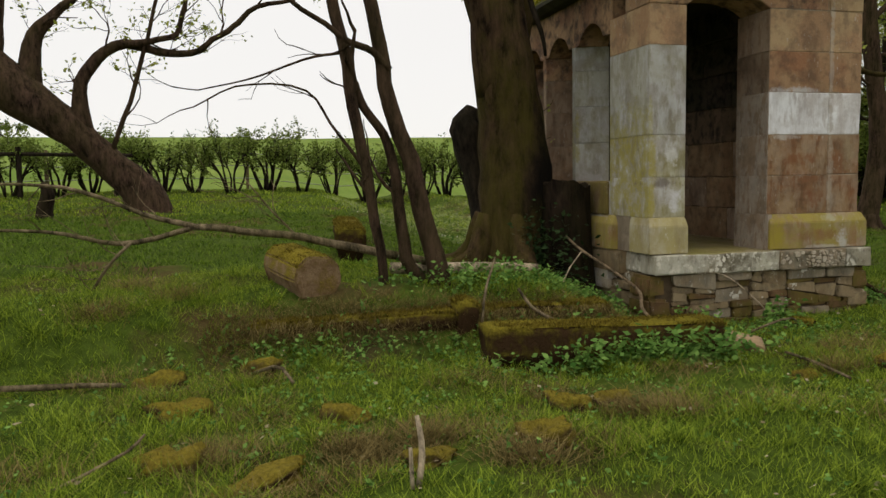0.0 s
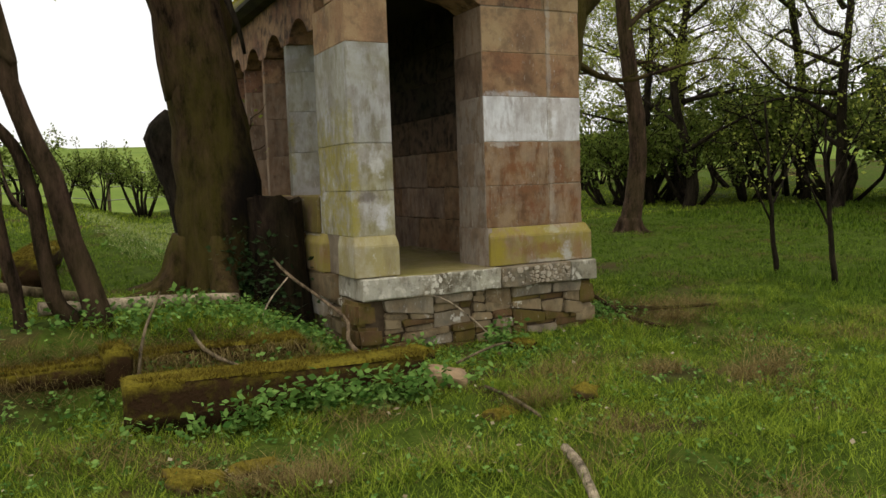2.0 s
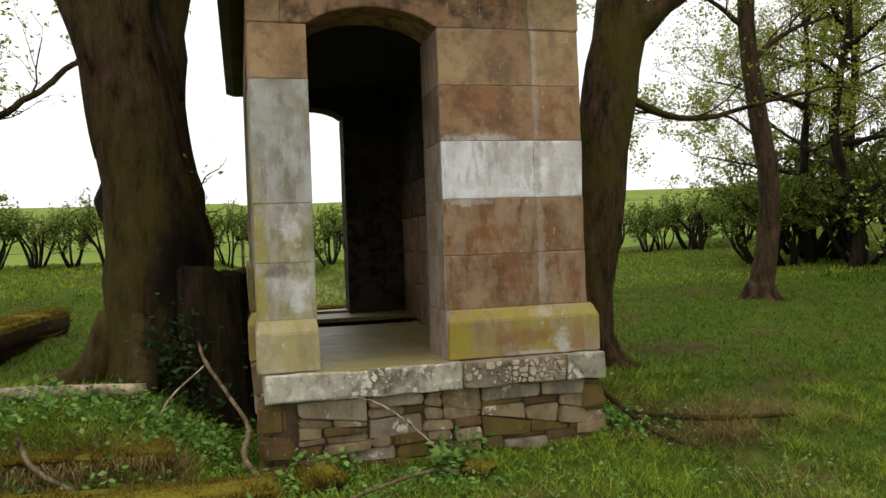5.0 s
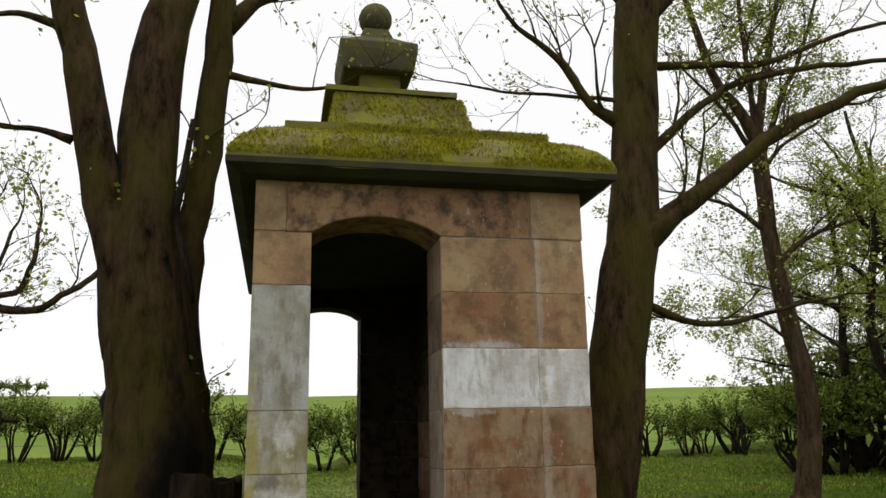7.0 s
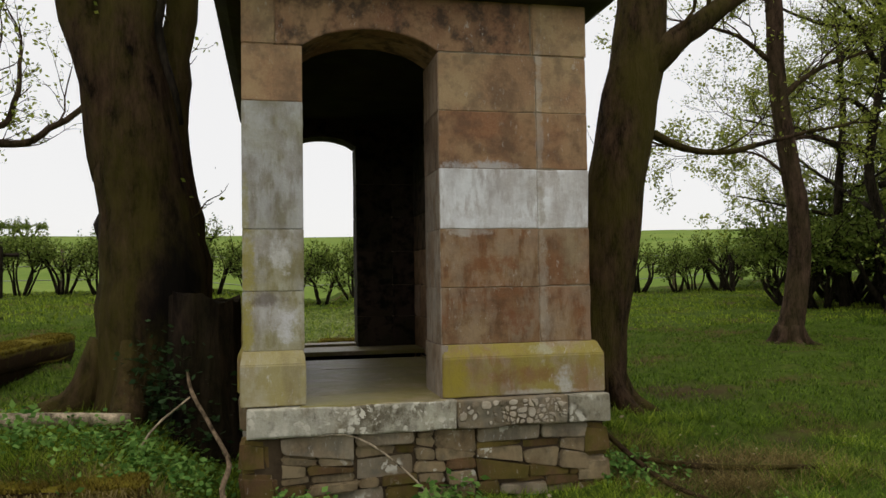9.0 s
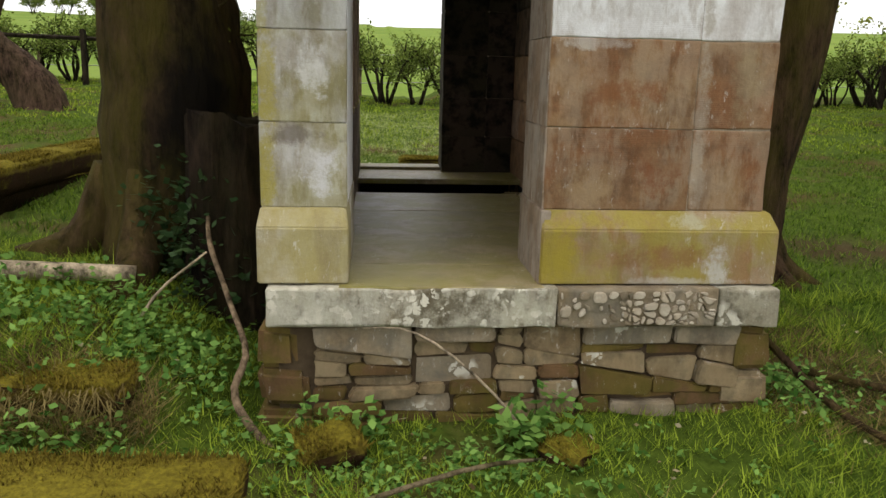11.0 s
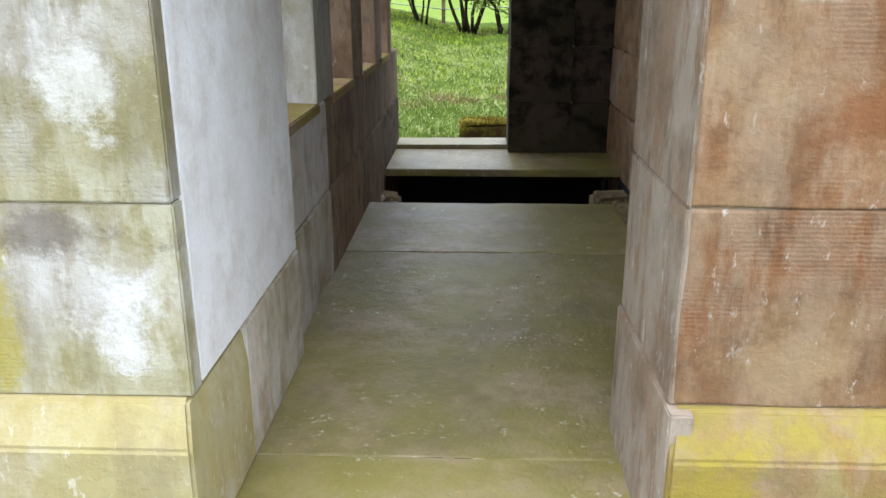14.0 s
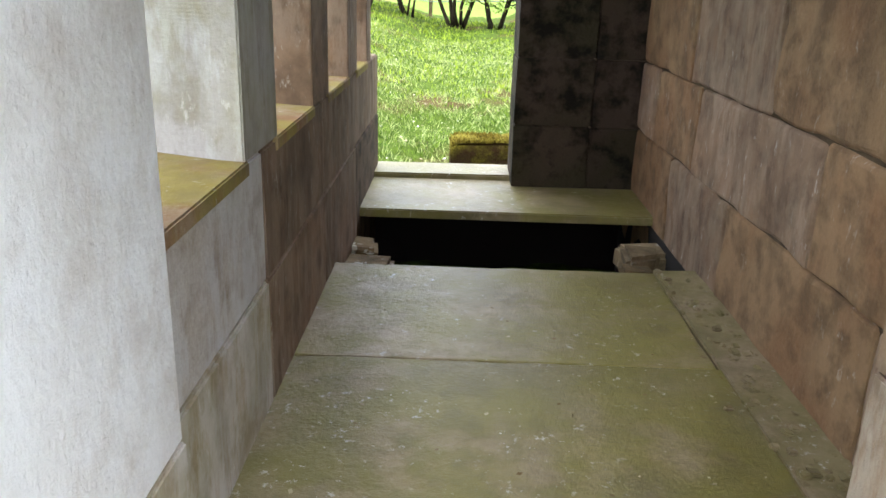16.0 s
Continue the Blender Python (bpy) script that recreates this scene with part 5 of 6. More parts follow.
# leafy boundary trees behind the slender tree
for k, (x, y, h) in enumerate(((16.4, 17.2, 7.0), (18.6, 18.2, 7.6))):
    gz = ground_z(x, y)
    rg = random.Random(900 + k)
    stem = [(x, y, gz - 0.1, 0.13), (x - 0.1, y, gz + h * 0.3, 0.10), (x + 0.1, y, gz + h * 0.65, 0.07), (x, y, gz + h, 0.03)]
    arms = []
    for q in range(9):
        a, z0 = 2.4 * q, gz + h * (0.22 + 0.075 * q)
        reach = (2.3 - 0.14 * q) * rg.uniform(0.8, 1.15)
        arms.append([(x, y, z0, 0.05), (x + math.cos(a) * reach * 0.5, y + math.sin(a) * reach * 0.5, z0 + 0.35, 0.032), (x + math.cos(a) * reach, y + math.sin(a) * reach, z0 + rg.uniform(0.2, 0.9), 0.014)])
    limbed_tree("boundary_tree", (x, y, gz), "leafy young tree in fresh green leaf at the field boundary", stem, arms, BARK_DARK, 910 + k, 0.085, LEAF, 1.6, 0.9, 4, 3, "boundary trees", root=False)
    shrub("thicket_bush", (x - 0.9, y + 0.6, ground_z(x - 0.9, y + 0.6)), "dense dark bush at the edge of the wood", 2.4, 2.6, 8, 930 + k, 0.10, 8, BARK_DARK, LEAF_HEDGE, "woodland edge")

# far trees on the skyline, beyond the field
for k, (x, y) in enumerate(((-38, 118), (-34, 120), (-30, 121), (-42, 117))):
    shrub("skyline_tree", (x, y, ground_z(x, y)), "small hazy tree on the far skyline", 2.6, 3.2, 7, 700 + k, 0.30, 3, BARK_DARK, LEAF_HEDGE, "skyline trees", "tree")

# field fence
fence = thing("field_fence", (3, 26.5, ground_z(3, 26.5)), "weathered post and wire fence along the hedge", "fence")
for k in range(15):
    x, y = -17 + 2.9 * k, 26.2 + 0.09 * (-17 + 2.9 * k)
    z = ground_z(x, y)
    part("post", box(x - 0.05, x + 0.05, y - 0.05, y + 0.05, z - 0.2, z + 1.25, 0.008, 0.01, k), DEADWOOD, fence)
for h in (0.35, 0.75, 1.15):
    bm = bmesh.new()
    tube(bm, [(-17 + 2.9 * k, 26.14 + 0.09 * (-17 + 2.9 * k), ground_z(-17 + 2.9 * k, 26.2 + 0.09 * (-17 + 2.9 * k)) + h) for k in range(15)], [0.012] * 15, 4)
    part("wire", bm, m_wire, fence)
bm = bmesh.new()
tube(bm, [(-9.0, 22.0, ground_z(-9, 22) + 1.15), (-5.3, 22.2, ground_z(-5.3, 22.2) + 1.12), (-2.6, 22.3, ground_z(-2.6, 22.3) + 1.1)], [0.05] * 3, 6)
rail_fence = thing("rail_fence", (-5.3, 22.2, ground_z(-5.3, 22.2)), "short dark wooden rail fence", "fence")
part("rail", bm, BARK_DARK, rail_fence)
for x in (-8.4, -5.3, -3.0):
    part("post", box(x - 0.06, x + 0.06, 22.14, 22.26, ground_z(x, 22.2) - 0.2, ground_z(x, 22.2) + 1.3, 0.01, 0.01, 3), BARK_DARK, rail_fence)

brace = thing("braced_fence_post", (17.78, 24.0, ground_z(17.78, 24.0)), "dark braced wooden fence post at a gap in the hedge", "fence post")
part("post", box(17.72, 17.84, 23.94, 24.06, ground_z(17.78, 24.0) - 0.2, 2.0, 0.01, 0.01, 5), BARK_DARK, brace)
bm = bmesh.new()
tube(bm, [(17.74, 23.98, ground_z(17.78, 24.0) + 0.02), (17.36, 24.0, 1.5), (16.97, 24.0, 1.86)], [0.05, 0.05, 0.045], 7)
part("strut", bm, BARK_DARK, brace)

MOSS_BROWN = leaf_mat("olive_brown_moss", (0.06, 0.043, 0.008), (0.22, 0.17, 0.025), 0.9)
# ---------------------------------------------------------------- stones, logs and sticks in the grass


def mossy_block(name, at, size, turn, label, tilt=(0, 0), chamfer=0.0, material=None, seed=0, cat="stone block"):
    """A squared stone, its upper edges chamfered, with softened uneven faces."""
    w, d, h = size
    bm = bmesh.new()
    c = chamfer
    rings = [(w / 2 - 0.03, d / 2 - 0.05, -0.10), (w / 2 - 0.02, d / 2 - 0.03, 0.03), (w / 2, d / 2, 0.06), (w / 2, d / 2, h - c), (w / 2 - c * 1.2, d / 2 - c * 0.4, h)]
    vs = [[bm.verts.new((sx * a, sy * b_, z)) for sx, sy in ((-1, -1), (1, -1), (1, 1), (-1, 1))] for a, b_, z in rings]
    bm.faces.new(vs[0])
    bm.faces.new(vs[-1])
    for r, s in zip(vs, vs[1:]):
        for k in range(4):
            j = (k + 1) % 4
            bm.faces.new((r[k], r[j], s[j], s[k]))
    bmesh.ops.recalc_face_normals(bm, faces=bm.faces)
    bmesh.ops.bevel(bm, geom=bm.edges[:], offset=min(0.03, h * 0.2), segments=2, affect="EDGES", clamp_overlap=True)
    bmesh.ops.subdivide_edges(bm, edges=[e for e in bm.edges if e.calc_length() > 0.12], cuts=4, use_grid_fill=True)
    for v in bm.verts:
        v.co += Vector((noise.noise(v.co * 6 + Vector((seed, 0, 0))), noise.noise(v.co * 6 + Vector((0, seed, 3))), noise.noise(v.co * 6 + Vector((5, 0, seed))))) * 0.02
    ob = new(name, mesh_of(name, bm, material or KERB_MOSS, True))
    ob.matrix_basis = pose(*at, tilt[0], tilt[1], turn)
    if material is None or material is COFFIN_MOSS:
        rg = np.random.default_rng(seed)
        q = rg.uniform(-0.5, 0.5, (int(w * d * 16000), 2)) * (w, d)
        pts = [(px, py, h - 0.006 - chamfer * max(0.0, (abs(px) - (w / 2 - chamfer * 1.2)) / (chamfer * 1.2 + 1e-6))) for px, py in q if noise.noise((px * 4, py * 4, seed)) > -0.3]
        mo = soup("moss", blades(pts, 0.006, 0.026, 0.006, 1.4, seed), False, MOSS_BROWN, None, "olive-brown moss")
        mo.parent, mo["kind"] = ob, "stuff"
    return tagged(ob, label, cat)


kerb = mossy_block("kerb_stone", (2.50, 4.87, 0.02), (1.74, 0.30, 0.29), -1.5, "long moss-topped kerb stone lying in nettles", (0, 1.5), 0.02, seed=2, cat="kerb stone")
mossy_block("kerb_stone", (0.85, 5.56, 0.15), (1.5, 0.26, 0.20), -4, "sunken kerb stone overgrown with dead grass", (2, -1), 0.03, seed=3, cat="kerb stone")
mossy_block("kerb_stone", (2.30, 5.60, 0.16), (1.1, 0.26, 0.20), -3, "sunken kerb stone overgrown with dead grass", (2, 1), 0.03, seed=4, cat="kerb stone")
mossy_block("kerb_stone", (1.63, 5.47, 0.10), (0.16, 0.22, 0.34), 8, "short mossy upright end of the sunken kerb", (6, 4), 0.03, seed=13, cat="kerb stone")


def coffin_block(at, turn, tilt, label):
    """A coffin-shaped stone: six-sided end face, widest below the flat mossy top."""
    outline = [(-0.13, 0.0), (0.13, 0.0), (0.185, 0.13), (0.165, 0.24), (0.09, 0.315), (-0.09, 0.315), (-0.165, 0.24), (-0.185, 0.13)]
    bm = prism(outline, "y", -0.42, 0.42, 0.014)
    bmesh.ops.subdivide_edges(bm, edges=[e for e in bm.edges if e.calc_length() > 0.1], cuts=5, use_grid_fill=True)
    for v in bm.verts:
        v.co += noise.noise_vector(v.co * 7) * 0.010
    ob = new("carved_block", mesh_of("carved_block", bm, COFFIN_MOSS))
    ob.matrix_basis = pose(*at, *tilt, turn)
    rg = np.random.default_rng(5)
    pts = []
    for px, py in rg.uniform((-0.16, -0.41), (0.16, 0.41), (4200, 2)):
        if noise.noise((px * 6, py * 5, 3)) > -0.25:
            pts.append((px, py, 0.31 if abs(px) < 0.09 else 0.31 - (abs(px) - 0.09)))
    mo = soup("moss", blades(pts, 0.005, 0.018, 0.005, 1.4, 5), False, MOSS_BROWN, None, "olive-brown moss")
    mo.parent, mo["kind"] = ob, "stuff"
    return tagged(ob, label, "stone block")


coffin_block((0.50, 6.16, 0.47), 14, (3, 2), "mossy coffin-shaped sandstone block with a bare end face")
mossy_block("grave_kerb", (1.25, 8.86, 0.60), (0.30, 2.15, 0.26), -6, "long moss-topped grave kerb with damp dark sides", (0.5, 2), 0.04, seed=6, cat="kerb stone")
mossy_block("grave_slab", (4.30, 10.9, 0.25), (0.55, 0.30, 0.40), 4, "low mossy block outside the back doorway", (0, 0), 0.03, seed=8)
mossy_block("loose_stone", (3.53, 4.76, 0.03), (0.26, 0.15, 0.14), -25, "bare tan stone leaning on the kerb", (18, 12), 0.02, TAN, 9, "stone")
mossy_block("loose_stone", (3.62, 5.40, 0.02), (0.26, 0.22, 0.15), 20, "mossy stone at the foot of the wall", (5, -8), 0.03, None, 10, "stone")
mossy_block("loose_stone", (4.55, 5.36, 0.0), (0.24, 0.2, 0.13), 35, "mossy stone at the foot of the wall", (0, 10), 0.03, None, 11, "stone")
STONES = ((-0.28, 4.35, 0.30), (-0.30, 3.55, 0.32), (0.08, 3.2, 0.34), (0.52, 3.85, 0.22), (0.85, 3.25, 0.2), (1.83, 3.95, 0.24), (2.12, 3.95, 0.2), (1.45, 3.3, 0.24), (0.15, 5.1, 0.24), (-0.45, 4.9, 0.28), (3.55, 4.1, 0.2), (4.05, 3.95, 0.18))


def field_stone(x, y, w, seed):
    """A rounded, lumpy stone half sunk in the turf, with moss on top."""
    bm = bmesh.new()
    bmesh.ops.create_icosphere(bm, subdivisions=3, radius=1.0)
    rg = random.Random(seed)
    sx, sy, sz = w * rg.uniform(0.42, 0.6), w * rg.uniform(0.26, 0.4), rg.uniform(0.05, 0.085)
    for v in bm.verts:
        p = v.co.copy()
        p *= (abs(p.x) ** 4 + abs(p.y) ** 4 + abs(p.z) ** 4) ** -0.25
        k = 1 + 0.55 * noise.noise(p * 1.5 + Vector((seed, 0, 0))) + 0.14 * noise.noise(p * 3.5 + Vector((0, seed, 0)))
        v.co = Vector((p.x * sx * k, p.y * sy * k, p.z * sz * k))
    tops = [tuple(v.co) for v in bm.verts if v.co.z > sz * 0.3 and noise.noise(v.co * 9 + Vector((seed, 1, 0))) > -0.25]
    ob = new("mossy_stone", mesh_of("mossy_stone", bm, FIELD_MOSS, True))
    ob.matrix_basis = pose(x, y, ground_z(x, y) + 0.005, 8 * math.sin(seed), 8 * math.cos(seed), -25 + 50 * rg.random())
    pts = [(px + rg.gauss(0, 0.008), py + rg.gauss(0, 0.008), pz - 0.004) for px, py, pz in tops for _ in range(2)]
    mo = soup("moss", blades(pts, 0.006, 0.022, 0.005, 1.5, seed), False, MOSS_BROWN, None, "olive-brown moss")
    mo.parent, mo["kind"] = ob, "stuff"
    return tagged(ob, "small moss-grown stone half sunk in grass", "stone", "stones in the grass")


for k, (x, y, w) in enumerate(STONES):
    field_stone(x, y, w, 20 + k)


def stick(name, pts, label, material, n=10, cat="branch", seed=0, twigs=0):
    bm = bmesh.new()
    ctr, rad = limb(bm, pts, n, 7, 0.008, seed)
    ob = part(name, bm, material, None, smooth=True)
    return tagged(ob, label, cat)


def lie(x, y, dz, r):
    return (x, y, ground_z(x, y) + dz, r)


stick("log", [(1.25, 6.22, 0.60, 0.05), (1.75, 6.31, 0.575, 0.05), (2.25, 6.38, 0.55, 0.045), (2.62, 6.45, 0.52, 0.04)], "bark-stripped fallen log lying on the bank", PALEWOOD, 12, "log", 1)
stick("leaning_branch", [(2.945, 6.62, 0.81, 0.009), (3.00, 6.36, 0.68, 0.013), (3.14, 6.02, 0.52, 0.012), (3.255, 5.76, 0.375, 0.014), (3.225, 5.64, 0.24, 0.016), (3.30, 5.54, 0.13, 0.018), (3.45, 5.40, 0.05, 0.017)], "dead branch leaning against the stump", STICKWOOD, 24)
stick("leaning_branch", [(2.70, 6.10, ground_z(2.70, 6.10) - 0.02, 0.007), (2.80, 6.18, 0.51, 0.007), (2.99, 6.32, 0.66, 0.005)], "thin pale dead stick leaning on ivy", PALEWOOD, 6)
stick("thin_stick", [(3.74, 5.625, 0.508, 0.003), (3.90, 5.62, 0.505, 0.0045), (4.06, 5.60, 0.43, 0.0055), (4.25, 5.57, 0.26, 0.006), (4.40, 5.53, 0.08, 0.006)], "bleached stick propped against the footing", PALEWOOD, 10)
stick("stick", [lie(0.72, 2.92, 0.0, 0.014), lie(0.75, 2.98, 0.13, 0.014), lie(0.74, 3.02, 0.26, 0.010)], "bleached upright stick in the grass", PALEWOOD, 6)
stick("stick", [lie(0.69, 2.9, 0.0, 0.010), lie(0.69, 2.93, 0.16, 0.008)], "bleached upright stick in the grass", PALEWOOD, 5)
stick("stick", [lie(-1.6, 5.0, 0.04, 0.02), lie(-1.1, 4.95, 0.06, 0.02), lie(-0.65, 4.85, 0.04, 0.014)], "pale fallen branch in the grass", DEADWOOD, 8)
stick("stick", [lie(3.64, 4.42, 0.03, 0.010), lie(3.68, 4.15, 0.05, 0.012), lie(3.65, 3.83, 0.03, 0.010)], "thin pale fallen branch in the grass", DEADWOOD, 8)
stick("stick", [lie(3.44, 3.32, 0.03, 0.024), lie(3.34, 3.08, 0.06, 0.026), lie(3.15, 2.70, 0.04, 0.020)], "short thick bleached stick", PALEWOOD, 8)
stick("stick", [lie(5.75, 5.95, 0.05, 0.018), lie(6.2, 5.75, 0.05, 0.020), lie(6.9, 5.65, 0.03, 0.014)], "mossy fallen branch beside the footing", BARK, 8)
stick("stick", [lie(5.55, 6.0, 0.22, 0.018), lie(5.75, 5.6, 0.06, 0.018), lie(5.95, 5.3, 0.02, 0.012)], "mossy root over the bank", BARK, 8)
stick("stick", [lie(-0.8, 3.2, 0.02, 0.008), lie(-0.5, 3.45, 0.08, 0.008), lie(-0.42, 3.7, 0.12, 0.006)], "thin dead stick in the grass", DEADWOOD, 6)
stick("stick", [lie(0.1, 4.95, 0.04, 0.012), lie(0.25, 4.72, 0.14, 0.012), lie(0.33, 4.55, 0.03, 0.010)], "thin dead stick in the grass", DEADWOOD, 6)
stick("stick", [lie(1.75, 5.35, 0.0, 0.012), lie(1.82, 5.45, 0.22, 0.010), lie(1.95, 5.6, 0.38, 0.008)], "dead stick propped on the sunken kerb", DEADWOOD, 6)
stick("stick", [lie(2.1, 5.5, 0.2, 0.012), lie(2.2, 5.4, 0.12, 0.014), lie(2.45, 5.3, 0.04, 0.012)], "dead stick propped on the sunken kerb", DEADWOOD, 6)
stick("stick", [lie(3.7, 4.9, 0.06, 0.01), lie(4.15, 5.05, 0.1, 0.009), lie(4.4, 5.25, 0.05, 0.006)], "thin dead stick in the grass", DEADWOOD, 6)

fallen = thing("fallen_branch", (0.5, 6.3, ground_z(0.5, 6.3)), "long dead fallen branch with bare forks, caught on the slim tree", "branch")
bm = bmesh.new()
limb(bm, [(1.62, 6.25, 0.62, 0.043), (1.02, 6.3, 0.76, 0.035), (0.48, 6.3, 0.88, 0.032), (-0.04, 6.3, 0.96, 0.029), (-0.32, 6.4, 0.98, 0.026)], 16, 8, 0.015, 2)
part("stem", bm, DEADWOOD, fallen, smooth=True)
tw, tips = bmesh.new(), []
for k, pts in enumerate(([(-0.30, 6.4, 0.98, 0.025), (-0.65, 6.5, 1.08, 0.02), (-1.05, 6.5, 1.25, 0.018), (-1.45, 6.5, 1.33, 0.013), (-2.0, 6.5, 1.33, 0.008)], [(-0.30, 6.4, 0.97, 0.023), (-0.83, 6.5, 0.85, 0.02), (-1.31, 6.5, 0.95, 0.015), (-2.0, 6.5, 1.0, 0.010)], [(-0.77, 6.48, 0.87, 0.015), (-0.92, 6.4, 0.72, 0.013), (-1.10, 6.4, 0.45, 0.011)], [(0.5, 6.3, 0.88, 0.01), (0.3, 6.35, 1.1, 0.008), (0.1, 6.4, 1.35, 0.005)])):
    bm = bmesh.new()
    ctr, rad = limb(bm, pts, 12, 6, 0.015, 5 + k)
    part("fork", bm, DEADWOOD, fallen, smooth=True)
    rng = random.Random(k)
    for i in range(2, 12, 2):
        grow(tw, ctr[i], Vector((-0.6, rng.uniform(-1, 1), rng.uniform(-0.6, 1))), 0.4, 0.006, 1, rng, tips, kids=2)
part("branchwork", tw, DEADWOOD, fallen)["kind"] = "stuff"

# hollow stump against the wall
stump = thing("tree_stump", (3.07, 6.78, ground_z(3.0, 6.8)), "dark hollow rotten tree stump beside the wall", "stump")
bm = bmesh.new()
z0 = ground_z(3.0, 6.8) - 0.1
outer, inner_ = [], []
for z, r in ((z0, 0.30), (0.7, 0.255), (1.0, 0.24), (1.27, 0.235)):
    outer.append([bm.verts.new((3.04 + math.cos(a) * r * (1 + 0.05 * math.sin(5 * a) + 0.035 * math.sin(11 * a + 2 * z)), 6.80 + math.sin(a) * r * (1 + 0.04 * math.sin(9 * a)), z + (0.018 * math.sin(3 * a + 1) + 0.02 * math.sin(7 * a) - 0.03 * math.cos(a) if z > 1.2 else 0))) for a in [2 * math.pi * k / 28 for k in range(28)]])
    inner_.append([bm.verts.new((3.04 + math.cos(a) * (r - 0.05), 6.80 + math.sin(a) * (r - 0.05), max(z, z0 + 0.2) + (0.015 * math.sin(3 * a + 1) - 0.03 * math.cos(a) if z > 1.2 else 0))) for a in [2 * math.pi * k / 28 for k in range(28)]])
for rings in (outer, inner_):
    for a, b_ in zip(rings, rings[1:]):
        for k in range(28):
            q = (k + 1) % 28
            bm.faces.new((a[k], a[q], b_[q], b_[k]))
for k in range(28):
    q = (k + 1) % 28
    bm.faces.new((outer[-1][k], outer[-1][q], inner_[-1][q], inner_[-1][k]))
bm.faces.new(inner_[0])
part("shell", bm, ROT, stump)
bm = bmesh.new()
tube(bm, [(3.07, 6.80, 1.0), (3.07, 6.80, 1.22)], [0.165, 0.165], 16)
part("core", bm, ROT, stump, "cracked cut face")

bm = bmesh.new()
gz = ground_z(-3.1, 14.5)
limb(bm, [(-3.1, 14.5, gz - 0.1, 0.17), (-3.12, 14.5, gz + 0.2, 0.13), (-3.06, 14.5, gz + 0.42, 0.12), (-3.10, 14.5, gz + 0.62, 0.05)], 9, 9, 0.04, 77)
tagged(part("rotten_stump", bm, ROT, None, smooth=True), "small dark rotten stump in the grass", "stump")

# ---------------------------------------------------------------- grass and herbs
rngn = np.random.default_rng(77)


def scatter(x0, x1, y0, y1, n):
    p = np.stack([rngn.uniform(x0, x1, n), rngn.uniform(y0, y1, n)], 1)
    inside = (p[:, 0] > X0 - 0.02) & (p[:, 0] < X1 + 0.06) & (p[:, 1] > Y0 - 0.06) & (p[:, 1] < Y1)
    inside |= (np.hypot(p[:, 0] - 2.62, p[:, 1] - 7.1) < 0.38) | ((p[:, 0] > 1.66) & (p[:, 0] < 3.34) & (p[:, 1] > 4.74) & (p[:, 1] < 5.0))
    for sx, sy, sr in [(a, b_, c * 0.3) for a, b_, c in STONES] + [(0.56, 6.1, 0.3), (0.62, 5.7, 0.3), (1.33, 7.9, 0.25)]:
        inside |= np.hypot(p[:, 0] - sx, p[:, 1] - sy) < sr
    return p[~inside]


def lush(p, keep):
    v = np.array([noise.noise((x * 1.1, y * 1.1, 2)) + 0.6 * noise.noise((x * 4.3, y * 4.3, 7)) for x, y in p])
    for mx, my, mr in BARE:
        v -= 0.55 * np.clip(1.3 - np.hypot(p[:, 0] - mx, (p[:, 1] - my) * 1.3) / mr, 0, 1)
    return p[v > keep], v[v > keep]


def on_ground(p):
    return np.array([(x, y, ground_z(x, y)) for x, y in p])


near, v = lush(scatter(-2.6, 8.5, 1.2, 7.2, 240000), -0.42)
# Right of the mausoleum the blades carry the painted tree shade.
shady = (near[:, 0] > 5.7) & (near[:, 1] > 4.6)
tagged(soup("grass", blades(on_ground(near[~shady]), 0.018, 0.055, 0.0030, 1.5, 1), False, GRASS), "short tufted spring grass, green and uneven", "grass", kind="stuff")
tagged(soup("grass", blades(on_ground(near[shady]), 0.018, 0.055, 0.0030, 1.5, 21), False, GRASS_SHADE), "grass beside the blind wall, coloured darker for tree shade", "grass", kind="stuff")
tall, v = lush(scatter(-2.6, 8.5, 1.2, 7.2, 60000), 0.2)
tuft = scatter(-2.6, 8.5, 1.2, 7.2, 1500)
tuft, v = lush(tuft, -0.1)
tall = np.concatenate([tall] + [np.stack([rngn.normal(x, 0.028, 45), rngn.normal(y, 0.028, 45)], 1) for x, y in tuft])
tall = tall[~((tall[:, 0] > X0 - 0.02) & (tall[:, 0] < X1 + 0.06) & (tall[:, 1] > Y0 - 0.06))]
tagged(soup("grass", blades(on_ground(tall), 0.04, 0.115, 0.0028, 1.6, 2), False, GRASS), "taller lush grass clumps", "grass", kind="stuff")
mid, v = lush(scatter(-6, 14, 7.0, 14.5, 130000), -0.35)
# Back, wood edge and right-hand meadow use the shade-darkened blades too.
tagged(soup("grass", blades(on_ground(mid), 0.018, 0.06, 0.006, 1.3, 3), False, GRASS_SHADE), "meadow grass behind the mausoleum", "grass", kind="stuff")
far, v = lush(scatter(-14, 26, 14.5, 26, 90000), -0.5)
tagged(soup("grass", blades(on_ground(far), 0.025, 0.075, 0.013, 1.0, 4), False, GRASS), "meadow grass towards the hedge", "grass", kind="stuff")
edge, v = lush(scatter(14, 27, 3.0, 14.5, 60000), -0.4)
tagged(soup("grass", blades(on_ground(edge), 0.04, 0.12, 0.012, 0.9, 9), False, GRASS_SHADE), "grass along the wood edge", "grass", kind="stuff")
right_, v = lush(scatter(8.5, 14, 3.0, 7.0, 40000), -0.35)
